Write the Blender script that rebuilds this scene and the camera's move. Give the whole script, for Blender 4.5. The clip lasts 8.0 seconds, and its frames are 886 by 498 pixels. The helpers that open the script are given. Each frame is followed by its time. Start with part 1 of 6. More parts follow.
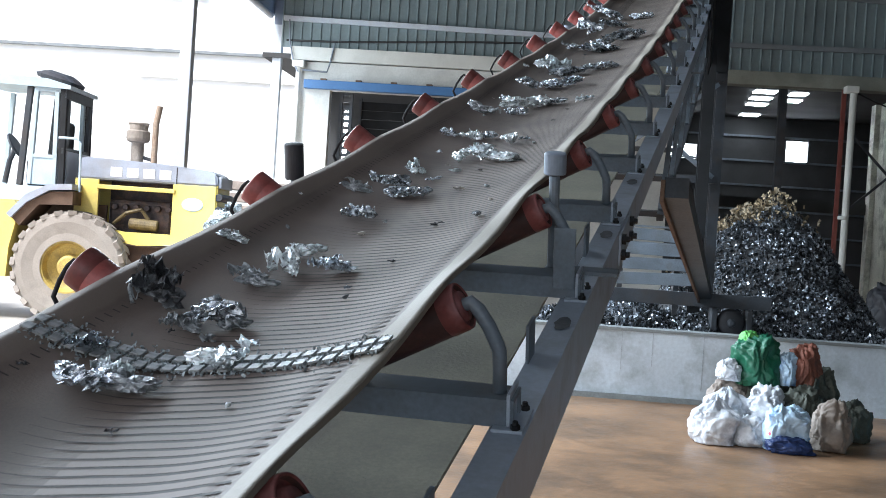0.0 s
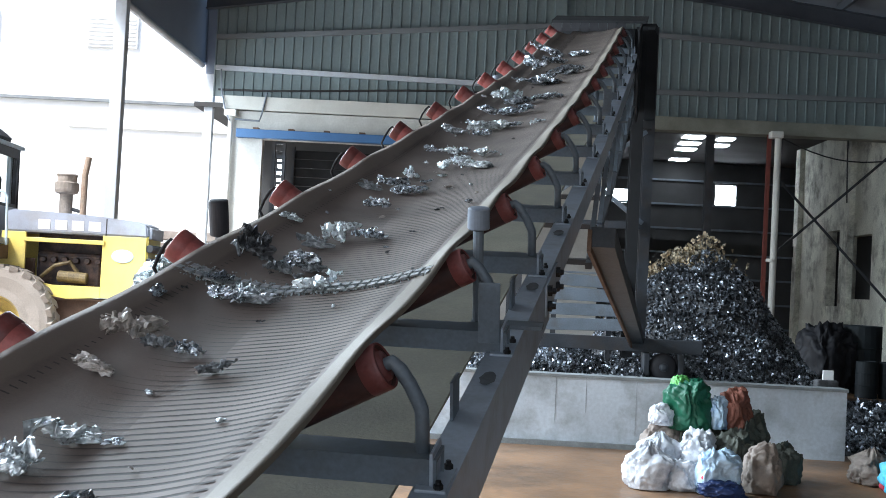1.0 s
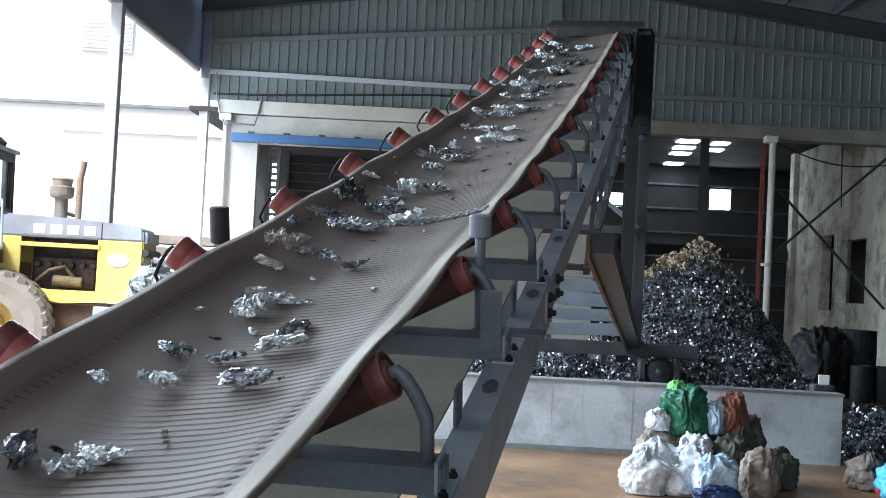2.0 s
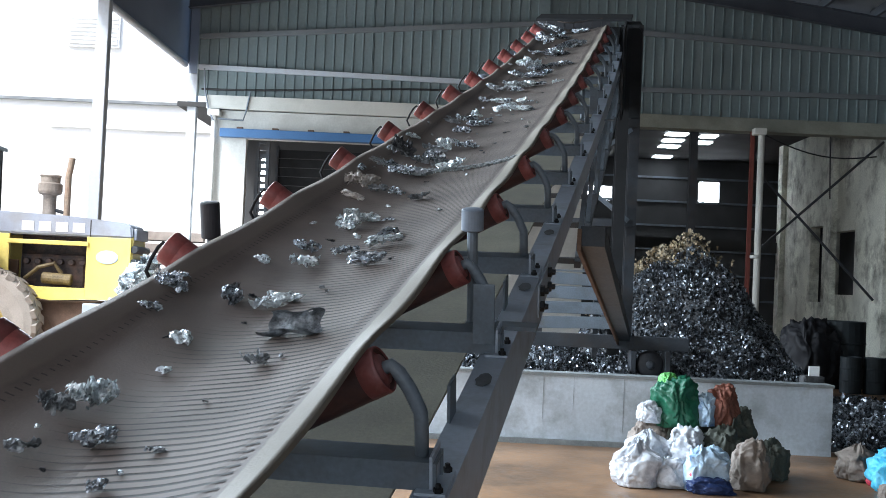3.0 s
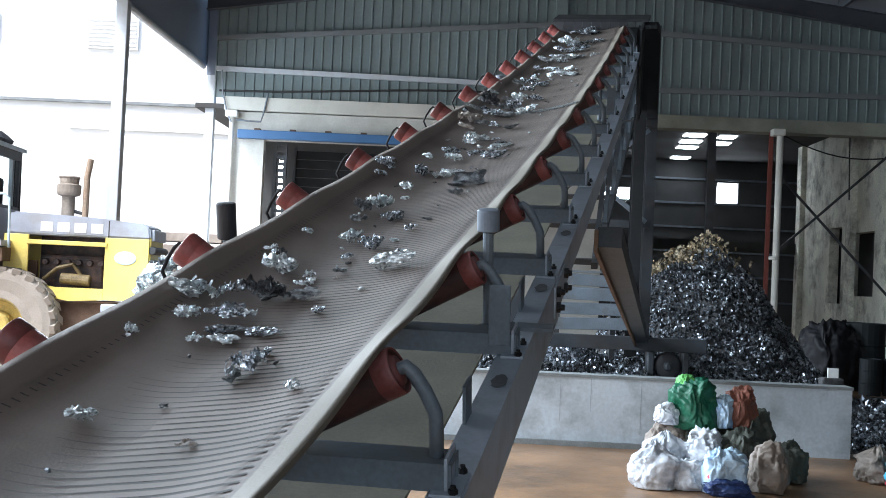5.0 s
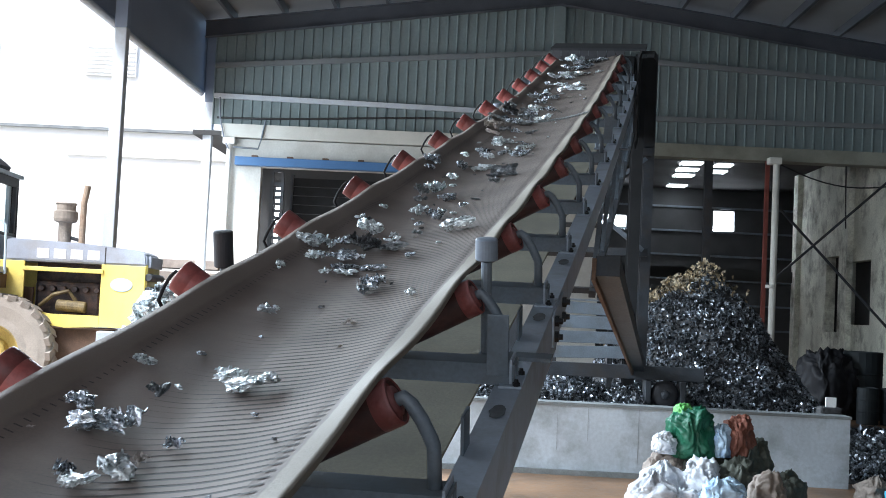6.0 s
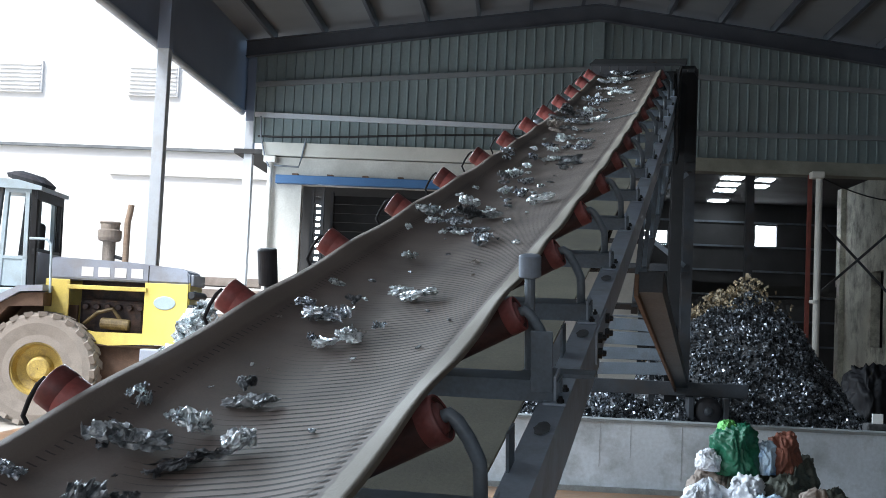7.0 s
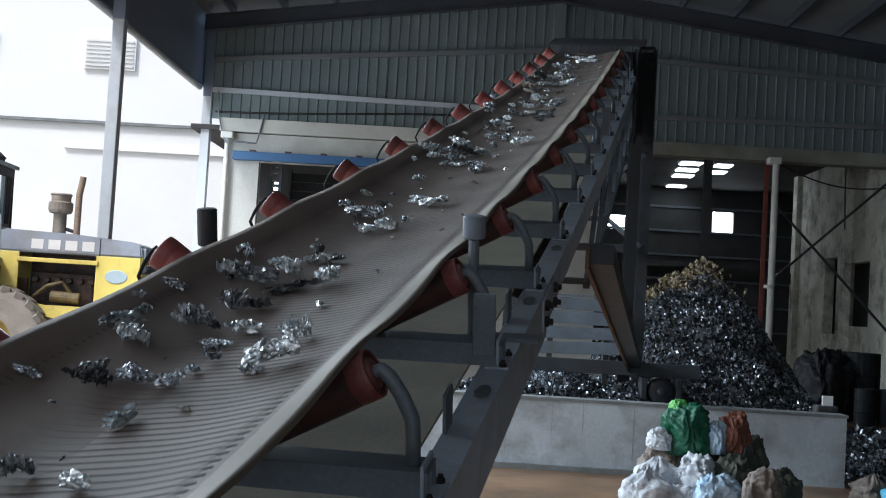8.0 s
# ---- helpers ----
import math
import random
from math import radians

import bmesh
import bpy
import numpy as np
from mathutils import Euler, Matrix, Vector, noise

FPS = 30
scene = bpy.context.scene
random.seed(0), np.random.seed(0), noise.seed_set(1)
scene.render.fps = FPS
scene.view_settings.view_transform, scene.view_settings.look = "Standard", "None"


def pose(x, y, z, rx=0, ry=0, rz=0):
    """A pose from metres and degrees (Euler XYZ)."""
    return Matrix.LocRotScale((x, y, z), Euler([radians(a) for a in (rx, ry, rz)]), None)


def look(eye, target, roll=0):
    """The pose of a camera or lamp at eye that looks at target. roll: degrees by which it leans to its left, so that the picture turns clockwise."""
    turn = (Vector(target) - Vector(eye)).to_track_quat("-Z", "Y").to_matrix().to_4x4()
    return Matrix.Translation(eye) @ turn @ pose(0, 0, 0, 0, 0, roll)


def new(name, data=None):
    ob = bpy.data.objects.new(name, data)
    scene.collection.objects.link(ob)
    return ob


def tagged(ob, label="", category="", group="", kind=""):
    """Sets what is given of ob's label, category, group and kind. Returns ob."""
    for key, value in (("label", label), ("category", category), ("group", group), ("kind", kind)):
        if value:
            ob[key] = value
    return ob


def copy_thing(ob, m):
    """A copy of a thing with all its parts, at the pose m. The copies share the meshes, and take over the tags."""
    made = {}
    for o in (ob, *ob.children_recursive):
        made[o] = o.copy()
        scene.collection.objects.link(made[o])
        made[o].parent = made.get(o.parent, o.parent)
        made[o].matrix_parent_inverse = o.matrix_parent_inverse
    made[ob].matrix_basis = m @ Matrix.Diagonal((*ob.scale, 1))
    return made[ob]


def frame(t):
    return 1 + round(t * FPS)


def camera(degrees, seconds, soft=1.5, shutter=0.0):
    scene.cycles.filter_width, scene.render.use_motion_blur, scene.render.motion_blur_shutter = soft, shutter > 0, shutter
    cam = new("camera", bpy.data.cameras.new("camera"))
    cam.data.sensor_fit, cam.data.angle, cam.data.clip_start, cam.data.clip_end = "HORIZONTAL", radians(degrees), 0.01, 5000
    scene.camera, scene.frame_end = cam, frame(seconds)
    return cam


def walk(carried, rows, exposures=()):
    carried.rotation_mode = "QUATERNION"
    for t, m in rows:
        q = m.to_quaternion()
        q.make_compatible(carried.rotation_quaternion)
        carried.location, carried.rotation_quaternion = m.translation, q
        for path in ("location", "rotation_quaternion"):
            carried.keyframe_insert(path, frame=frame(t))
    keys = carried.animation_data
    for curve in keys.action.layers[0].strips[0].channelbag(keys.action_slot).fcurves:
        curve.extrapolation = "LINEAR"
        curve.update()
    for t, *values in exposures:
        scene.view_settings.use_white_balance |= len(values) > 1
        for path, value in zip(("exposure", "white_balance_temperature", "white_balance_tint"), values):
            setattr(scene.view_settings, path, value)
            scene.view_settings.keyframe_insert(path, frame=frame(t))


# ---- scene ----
DEG, SECONDS = 41.2, 8.0
cam = camera(DEG, SECONDS, soft=0.85, shutter=0.12)
PATH = [
    (0, look((0.019, 0.176, 1.735), (-0.142, 2.169, 1.709), 3.8)),
    (0.5, look((0.027, 0.165, 1.752), (-0.078, 2.162, 1.762), 3.7)),
    (1, look((0.052, 0.171, 1.766), (-0.006, 2.17, 1.824), 3.0)),
    (2.5, look((0.02, 0.167, 1.777), (-0.023, 2.165, 1.842), 2.9)),
    (3, look((0.02, 0.176, 1.775), (-0.01, 2.175, 1.831), 2.6)),
    (3.5, look((0.028, 0.184, 1.773), (-0.006, 2.184, 1.817), 2.6)),
    (4, look((0.033, 0.184, 1.774), (-0.015, 2.183, 1.817), 2.6)),
    (4.5, look((0.028, 0.182, 1.772), (-0.033, 2.181, 1.817), 2.6)),
    (6, look((0.02, 0.201, 1.78), (-0.036, 2.198, 1.883), 2.8)),
    (6.5, look((0.012, 0.203, 1.78), (-0.097, 2.196, 1.904), 2.6)),
    (7, look((0.009, 0.192, 1.78), (-0.115, 2.184, 1.908), 2.6)),
    (7.5, look((0.017, 0.219, 1.781), (-0.114, 2.207, 1.958), 3.9)),
    (8, look((0.059, 0.288, 1.72), (0.004, 2.285, 1.823), 3.4)),
]
walk(cam, PATH, exposures=[(0, 1.15, 5950, 8), (1, 1.1, 5950, 8), (4.5, 1.05, 5950, 8), (6, 1.1, 5950, 8), (6.5, 1.1, 5950, 8), (7, 0.6, 6000, 8), (7.5, 0.42, 6000, 8), (8, 0.14, 6000, 8)])

# ---- daylight: bright overcast through the open side of the shed ----
world = bpy.data.worlds.new("world")
scene.world = world
world.use_nodes = True
wn = world.node_tree.nodes
sky = wn.new("ShaderNodeTexSky")
sky.sky_type, sky.sun_disc = "NISHITA", False
sky.sun_elevation, sky.sun_rotation = radians(51), radians(222)
sky.air_density, sky.dust_density, sky.ozone_density = 1.0, 4.0, 1.0
wn["Background"].inputs["Strength"].default_value = 0.15
world.node_tree.links.new(sky.outputs[0], wn["Background"].inputs[0])
sun = new("sun", bpy.data.lights.new("sun", "SUN"))
sun.data.energy, sun.data.angle, sun.data.color = 2.5, radians(12), (1.0, 0.985, 0.96)
sun.matrix_world = look((-22, -24, 40), (0, 0, 0))


def opening_light(name, m, w, h, energy, color=(0.86, 0.95, 1.0)):
    """Sky light that comes in through an opening of the building."""
    ob = new(name, bpy.data.lights.new(name, "AREA"))
    ob.data.shape, ob.data.size, ob.data.size_y = "RECTANGLE", w, h
    ob.data.energy, ob.data.color = energy, color
    ob.matrix_world = m
    return ob


# the open long side, and a fill lamp added behind the camera
opening_light("side_opening_light", look((-6.8, 10.2, 4.9), (0, 5.4, -1.4)), 13, 2.6, 1420)
opening_light("bay_opening_light", look((-6.5, 22.4, 3.9), (-2.6, 22.6, 2.0)), 4.2, 4.0, 125)
opening_light("end_fill_light", look((0.6, -9.9, 3.1), (-0.4, 3, 0.2)), 8.4, 2.2, 125)

GZ = 0.2            # level of the shed floor


# ---- materials ----
def material(name, color, rough=0.7, metal=0.0, scale=6.0, vary=0.25, bump=0.1, stain=None, stain_amount=0.0,
             stain_scale=1.2, fine=60.0, per_piece=0.0, island=0.0):
    m = bpy.data.materials.new(name)
    m.use_nodes = True
    nt = m.node_tree
    b = nt.nodes["Principled BSDF"]
    link = nt.links.new
    co = nt.nodes.new("ShaderNodeTexCoord")
    n1 = nt.nodes.new("ShaderNodeTexNoise")
    n1.inputs["Scale"].default_value, n1.inputs["Detail"].default_value = scale, 6
    n2 = nt.nodes.new("ShaderNodeTexNoise")
    n2.inputs["Scale"].default_value, n2.inputs["Detail"].default_value = fine, 4
    link(co.outputs["Object"], n1.inputs["Vector"])
    link(co.outputs["Object"], n2.inputs["Vector"])
    mr = nt.nodes.new("ShaderNodeMapRange")
    mr.inputs["From Min"].default_value, mr.inputs["From Max"].default_value = 0.3, 0.7
    mr.inputs["To Min"].default_value, mr.inputs["To Max"].default_value = 1 - vary, 1 + vary
    link(n1.outputs["Fac"], mr.inputs["Value"])
    mul = nt.nodes.new("ShaderNodeVectorMath")
    mul.operation = "SCALE"
    mul.inputs[0].default_value = color
    last = mr.outputs["Result"]
    mr2 = nt.nodes.new("ShaderNodeMapRange")
    mr2.inputs["From Min"].default_value, mr2.inputs["From Max"].default_value = 0.3, 0.7
    mr2.inputs["To Min"].default_value, mr2.inputs["To Max"].default_value = 1 - vary * 0.6, 1 + vary * 0.6
    link(n2.outputs["Fac"], mr2.inputs["Value"])
    mm = nt.nodes.new("ShaderNodeMath")
    mm.operation = "MULTIPLY"
    link(last, mm.inputs[0]), link(mr2.outputs["Result"], mm.inputs[1])
    last = mm.outputs[0]
    if per_piece or island:
        src = nt.nodes.new("ShaderNodeNewGeometry") if island else nt.nodes.new("ShaderNodeObjectInfo")
        mr3 = nt.nodes.new("ShaderNodeMapRange")
        a = per_piece or island
        mr3.inputs["To Min"].default_value, mr3.inputs["To Max"].default_value = 1 - a, 1 + a
        link(src.outputs["Random Per Island" if island else "Random"], mr3.inputs["Value"])
        m3 = nt.nodes.new("ShaderNodeMath")
        m3.operation = "MULTIPLY"
        link(last, m3.inputs[0]), link(mr3.outputs["Result"], m3.inputs[1])
        last = m3.outputs[0]
    link(last, mul.inputs["Scale"])
    out = mul.outputs[0]
    if stain:
        n3 = nt.nodes.new("ShaderNodeTexNoise")
        n3.inputs["Scale"].default_value, n3.inputs["Detail"].default_value = stain_scale, 8
        n3.inputs["Roughness"].default_value = 0.65
        link(co.outputs["Object"], n3.inputs["Vector"])
        r = nt.nodes.new("ShaderNodeMapRange")
        r.inputs["From Min"].default_value, r.inputs["From Max"].default_value = 0.48, 0.66
        r.inputs["To Max"].default_value = stain_amount
        link(n3.outputs["Fac"], r.inputs["Value"])
        mix = nt.nodes.new("ShaderNodeMixRGB")
        mix.inputs["Color2"].default_value = (*stain, 1)
        link(r.outputs["Result"], mix.inputs["Fac"]), link(out, mix.inputs["Color1"])
        out = mix.outputs[0]
    link(out, b.inputs["Base Color"])
    b.inputs["Metallic"].default_value = metal
    rr = nt.nodes.new("ShaderNodeMapRange")
    rr.inputs["To Min"].default_value, rr.inputs["To Max"].default_value = max(rough - 0.15, 0.03), min(rough + 0.15, 1)
    link(n2.outputs["Fac"], rr.inputs["Value"]), link(rr.outputs["Result"], b.inputs["Roughness"])
    if bump:
        bp = nt.nodes.new("ShaderNodeBump")
        bp.inputs["Strength"].default_value, bp.inputs["Distance"].default_value = bump, 0.01
        link(n2.outputs["Fac"], bp.inputs["Height"]), link(bp.outputs["Normal"], b.inputs["Normal"])
    return m


def plain_glow(name, color, strength):
    m = bpy.data.materials.new(name)
    m.use_nodes = True
    b = m.node_tree.nodes["Principled BSDF"]
    b.inputs["Base Color"].default_value = (*color, 1)
    b.inputs["Emission Color"].default_value, b.inputs["Emission Strength"].default_value = (*color, 1), strength
    return m


M = {}
M["rubber"] = material("belt_rubber", (0.122, 0.093, 0.077), 0.72, 0, 3, 0.22, 0.1, (0.185, 0.148, 0.128), 0.5, 2.2, 140)
M["rim"] = material("worn_belt_edge", (0.29, 0.265, 0.222), 0.85, 0, 5, 0.18, 0.3, (0.2, 0.18, 0.15), 0.5, 3, 120)
M["return"] = material("dusty_belt_back", (0.15, 0.137, 0.098), 0.85, 0, 2, 0.25, 0.2, (0.1, 0.09, 0.07), 0.6, 1.5, 90)
M["steel"] = material("grey_painted_steel", (0.15, 0.18, 0.215), 0.5, 0.1, 5, 0.2, 0.08, (0.1, 0.085, 0.07), 0.5, 3.5, 70)
M["chord"] = material("blue_grey_painted_steel", (0.4, 0.45, 0.53), 0.45, 0.1, 4, 0.15, 0.06, (0.13, 0.12, 0.11), 0.5, 4, 60)
M["dark_steel"] = material("dark_painted_steel", (0.035, 0.04, 0.048), 0.55, 0.1, 4, 0.3, 0.1, (0.06, 0.045, 0.035), 0.5, 2.5)
M["red"] = material("red_oxide_roller_paint", (0.2, 0.05, 0.045), 0.5, 0, 9, 0.25, 0.1, (0.3, 0.14, 0.14), 0.65, 7, 80, per_piece=0.35)
# dirty shell colour that also holds the shade under the belt
M["roller_shell"] = material("dirty_shaded_roller_shell", (0.062, 0.024, 0.02), 0.5, 0.1, 9, 0.35, 0.1, (0.03, 0.025, 0.022), 0.7, 6, 80)
# near-black colour that paints the shade between the belt's ribs
M["groove"] = material("groove_shade_rubber", (0.034, 0.028, 0.025), 0.8, 0, 9, 0.3, 0.1)
M["bolt"] = material("greasy_bolt_steel", (0.03, 0.03, 0.032), 0.45, 0.7, 20, 0.3, 0.1)
M["cover_grey"] = material("grey_plastic_cap", (0.2, 0.23, 0.28), 0.5, 0, 12, 0.12, 0.05, (0.18, 0.19, 0.2), 0.5, 9)
M["black_rubber"] = material("black_rubber", (0.02, 0.02, 0.024), 0.6, 0, 10, 0.3, 0.1)
M["scrap_s"] = material("crumpled_grey_metal", (0.46, 0.49, 0.53), 0.27, 0.85, 30, 0.5, 0.5, (0.03, 0.03, 0.034), 0.97, 11, 70, per_piece=0.2)
M["scrap_w"] = material("pale_crumpled_metal", (0.7, 0.74, 0.76), 0.3, 0.7, 30, 0.4, 0.5, (0.07, 0.075, 0.08), 0.9, 11, 70, per_piece=0.15)
M["scrap_d"] = material("dull_dark_metal", (0.2, 0.21, 0.22), 0.38, 0.5, 30, 0.5, 0.4, (0.55, 0.56, 0.58), 0.7, 30, 160, per_piece=0.3)
# pale blotches paint silver highlights on the dark metal
M["scrap_k"] = material("blackened_scrap", (0.07, 0.07, 0.075), 0.45, 0.4, 22, 0.5, 0.5, (0.4, 0.42, 0.44), 0.7, 22, 120)
M["scrap_b"] = material("rust_tinted_scrap", (0.42, 0.37, 0.33), 0.45, 0.3, 22, 0.4, 0.4, (0.5, 0.52, 0.54), 0.8, 12, 90)
M["grit"] = material("dusty_metal_grit", (0.3, 0.33, 0.34), 0.75, 0.1, 60, 0.4, 0.2, (0.12, 0.12, 0.12), 0.8, 60, 200, island=0.5)
M["boards"] = material("weathered_boards", (0.3, 0.26, 0.23), 0.85, 0, 3, 0.25, 0.2, (0.18, 0.15, 0.13), 0.6, 2)
M["staple"] = material("steel_belt_fastener", (0.32, 0.33, 0.34), 0.6, 0.4, 30, 0.3, 0.2, (0.15, 0.13, 0.1), 0.7, 12)
M["floor"] = material("brown_dirty_concrete", (0.25, 0.145, 0.08), 0.42, 0, 1.4, 0.35, 0.3, (0.085, 0.058, 0.04), 0.85, 0.8, 22)
M["yard"] = material("pale_concrete_yard", (0.42, 0.4, 0.37), 0.85, 0, 0.5, 0.15, 0.2, (0.33, 0.3, 0.27), 0.6, 0.3, 20)
M["whitewash"] = material("grey_white_rendered_wall", (0.5, 0.55, 0.6), 0.8, 0, 1.5, 0.14, 0.2, (0.26, 0.28, 0.29), 0.75, 2.2, 30)
M["coping"] = material("dark_concrete_cap", (0.2, 0.215, 0.22), 0.8, 0, 4, 0.2, 0.2)
M["plaster"] = material("old_plaster", (0.56, 0.56, 0.53), 0.85, 0, 0.7, 0.12, 0.15, (0.34, 0.33, 0.3), 0.7, 0.5, 25)
M["stained"] = material("soot_stained_plaster", (0.72, 0.73, 0.65), 0.85, 0, 0.9, 0.25, 0.2, (0.1, 0.095, 0.08), 0.8, 1.3, 25)
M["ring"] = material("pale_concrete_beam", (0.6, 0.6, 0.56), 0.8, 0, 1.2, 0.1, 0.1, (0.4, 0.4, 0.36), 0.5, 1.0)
# darker copy of the beam colour for its unlit right part
M["ring_shaded"] = material("shaded_concrete_beam", (0.27, 0.28, 0.24), 0.85, 0, 1.2, 0.2, 0.1, (0.15, 0.15, 0.13), 0.6, 1.0)
M["sheet"] = material("grey_green_ribbed_sheet", (0.215, 0.27, 0.28), 0.5, 0.1, 0.5, 0.12, 0.03, (0.17, 0.21, 0.22), 0.6, 0.4, 15)
M["sheet_roof"] = material("roof_sheet_underside", (0.2, 0.22, 0.235), 0.6, 0.1, 0.6, 0.12, 0.03)
M["fascia"] = material("blue_grey_fascia_sheet", (0.24, 0.28, 0.36), 0.55, 0.1, 0.6, 0.1, 0.03)
M["column"] = material("pale_grey_column_paint", (0.58, 0.63, 0.69), 0.5, 0.05, 2, 0.1, 0.05, (0.35, 0.33, 0.3), 0.4, 2)
M["rafter"] = material("dark_blue_grey_rafter", (0.07, 0.08, 0.1), 0.55, 0.1, 2, 0.15, 0.05)
M["blue"] = material("bright_blue_painted_lintel", (0.05, 0.14, 0.31), 0.5, 0, 2, 0.15, 0.05, (0.05, 0.12, 0.25), 0.5, 2)
M["yellow"] = material("yellow_machine_paint", (0.78, 0.63, 0.16), 0.4, 0, 2, 0.12, 0.05, (0.4, 0.3, 0.1), 0.5, 2.5)
M["rim_yellow"] = material("dirty_yellow_rim_paint", (0.42, 0.31, 0.08), 0.6, 0, 3, 0.25, 0.1, (0.14, 0.1, 0.06), 0.7, 5)
M["hood"] = material("grey_machine_paint", (0.32, 0.35, 0.42), 0.45, 0, 2, 0.1, 0.05, (0.25, 0.24, 0.22), 0.5, 3)
M["cab"] = material("pale_blue_cab_paint", (0.42, 0.52, 0.58), 0.45, 0, 2, 0.1, 0.05, (0.3, 0.32, 0.33), 0.5, 3)
M["tyre"] = material("dusty_tyre_rubber", (0.27, 0.24, 0.21), 0.9, 0, 6, 0.15, 0.2, (0.2, 0.18, 0.16), 0.5, 3)
M["engine"] = material("oily_engine", (0.035, 0.025, 0.025), 0.5, 0.2, 9, 0.6, 0.3, (0.16, 0.09, 0.06), 0.6, 6)
M["engine_y"] = material("worn_yellow_engine_paint", (0.13, 0.095, 0.04), 0.6, 0, 9, 0.5, 0.2)
M["white"] = material("white_paint", (0.8, 0.8, 0.8), 0.5, 0, 4, 0.05, 0.03)
M["rust"] = material("rusty_steel", (0.12, 0.075, 0.05), 0.8, 0.1, 6, 0.3, 0.2, (0.09, 0.05, 0.035), 0.7, 4)
M["red_post"] = material("dull_red_primer_post", (0.16, 0.04, 0.03), 0.7, 0, 4, 0.25, 0.1)
M["pvc"] = material("white_plastic_pipe", (0.72, 0.72, 0.68), 0.45, 0, 2, 0.08, 0.03, (0.45, 0.44, 0.4), 0.4, 1.5)
M["bag_white"] = material("white_woven_bag", (0.64, 0.66, 0.7), 0.45, 0, 7, 0.18, 0.45, (0.3, 0.32, 0.38), 0.75, 6, 34)
M["bag_blue"] = material("blue_printed_bag", (0.46, 0.6, 0.74), 0.45, 0, 5, 0.15, 0.45, (0.07, 0.2, 0.5), 0.85, 4.5, 34)
M["bag_green"] = material("green_sheet", (0.008, 0.1, 0.05), 0.5, 0, 6, 0.25, 0.45, (0.02, 0.09, 0.06), 0.6, 6, 34)
M["bag_lime"] = material("lime_green_bag", (0.16, 0.5, 0.13), 0.55, 0, 6, 0.15, 0.3)
M["bag_brown"] = material("red_brown_bag", (0.2, 0.07, 0.045), 0.7, 0, 6, 0.25, 0.3)
M["bag_beige"] = material("pale_beige_sack", (0.24, 0.2, 0.17), 0.7, 0, 6, 0.2, 0.45, (0.2, 0.16, 0.14), 0.6, 5, 34)
M["bag_dark"] = material("dark_olive_sack", (0.07, 0.075, 0.06), 0.75, 0, 6, 0.3, 0.35)
M["bag_navy"] = material("dark_blue_print_bag", (0.02, 0.04, 0.13), 0.5, 0, 6, 0.2, 0.3)
M["bag_cyan"] = material("bright_cyan_bag", (0.1, 0.5, 0.75), 0.5, 0, 6, 0.15, 0.3, (0.25, 0.65, 0.85), 0.6, 5)
M["heap"] = material("shredded_metal", (0.25, 0.27, 0.3), 0.3, 0.65, 5, 0.5, 0.2, (0.025, 0.027, 0.03), 0.95, 2.6, 60, island=0.98)
M["heap_core"] = material("dark_scrap_mass", (0.05, 0.05, 0.052), 0.8, 0.1, 9, 0.5, 0.6, None, 0, 1, 30)
M["litter"] = material("mixed_litter", (0.27, 0.21, 0.13), 0.7, 0, 5, 0.3, 0.2, (0.45, 0.4, 0.3), 0.6, 4, 40, island=0.9)
# dimness of the unlit rear rooms is put into this wall colour
M["dark_wall"] = material("dim_interior_wall", (0.06, 0.062, 0.064), 0.85, 0, 0.8, 0.3, 0.1, (0.045, 0.045, 0.047), 0.6, 0.6)
M["drum"] = material("dark_drum_paint", (0.02, 0.026, 0.03), 0.6, 0.1, 5, 0.3, 0.1)
M["daylight"] = plain_glow("daylight_through_gap", (0.95, 0.98, 1.0), 8.0)
M["yard_wall"] = material("white_yard_building", (0.82, 0.82, 0.8), 0.85, 0, 0.4, 0.05, 0.05, (0.74, 0.74, 0.72), 0.5, 0.4)
M["hood_black"] = material("black_steel", (0.012, 0.013, 0.015), 0.85, 0.1, 4, 0.3, 0.1)
M["oil"] = material("dried_oil", (0.11, 0.115, 0.125), 0.5, 0, 20, 0.4, 0)
M["louvre"] = material("pale_louvre", (0.7, 0.7, 0.69), 0.8, 0, 2, 0.1, 0)
M["dusty_grey"] = material("dusty_brown_grey_steel", (0.3, 0.265, 0.23), 0.75, 0, 6, 0.25, 0.1, (0.16, 0.13, 0.11), 0.6, 5)
M["dusty_rust"] = material("pale_dusty_rust", (0.36, 0.28, 0.21), 0.8, 0, 6, 0.25, 0.1, (0.2, 0.12, 0.08), 0.6, 6)
M["cable"] = material("black_cable", (0.02, 0.02, 0.022), 0.6, 0, 5, 0.2, 0)


# ---- mesh helpers ----
def part(name, bm, mat, parent=None, label="", smooth=False):
    me = bpy.data.meshes.new(name)
    bm.to_mesh(me)
    bm.free()
    me.materials.append(mat)
    if smooth:
        for p in me.polygons:
            p.use_smooth = True
    ob = new(name, me)
    ob.parent = parent
    if label:
        tagged(ob, label)
    return ob


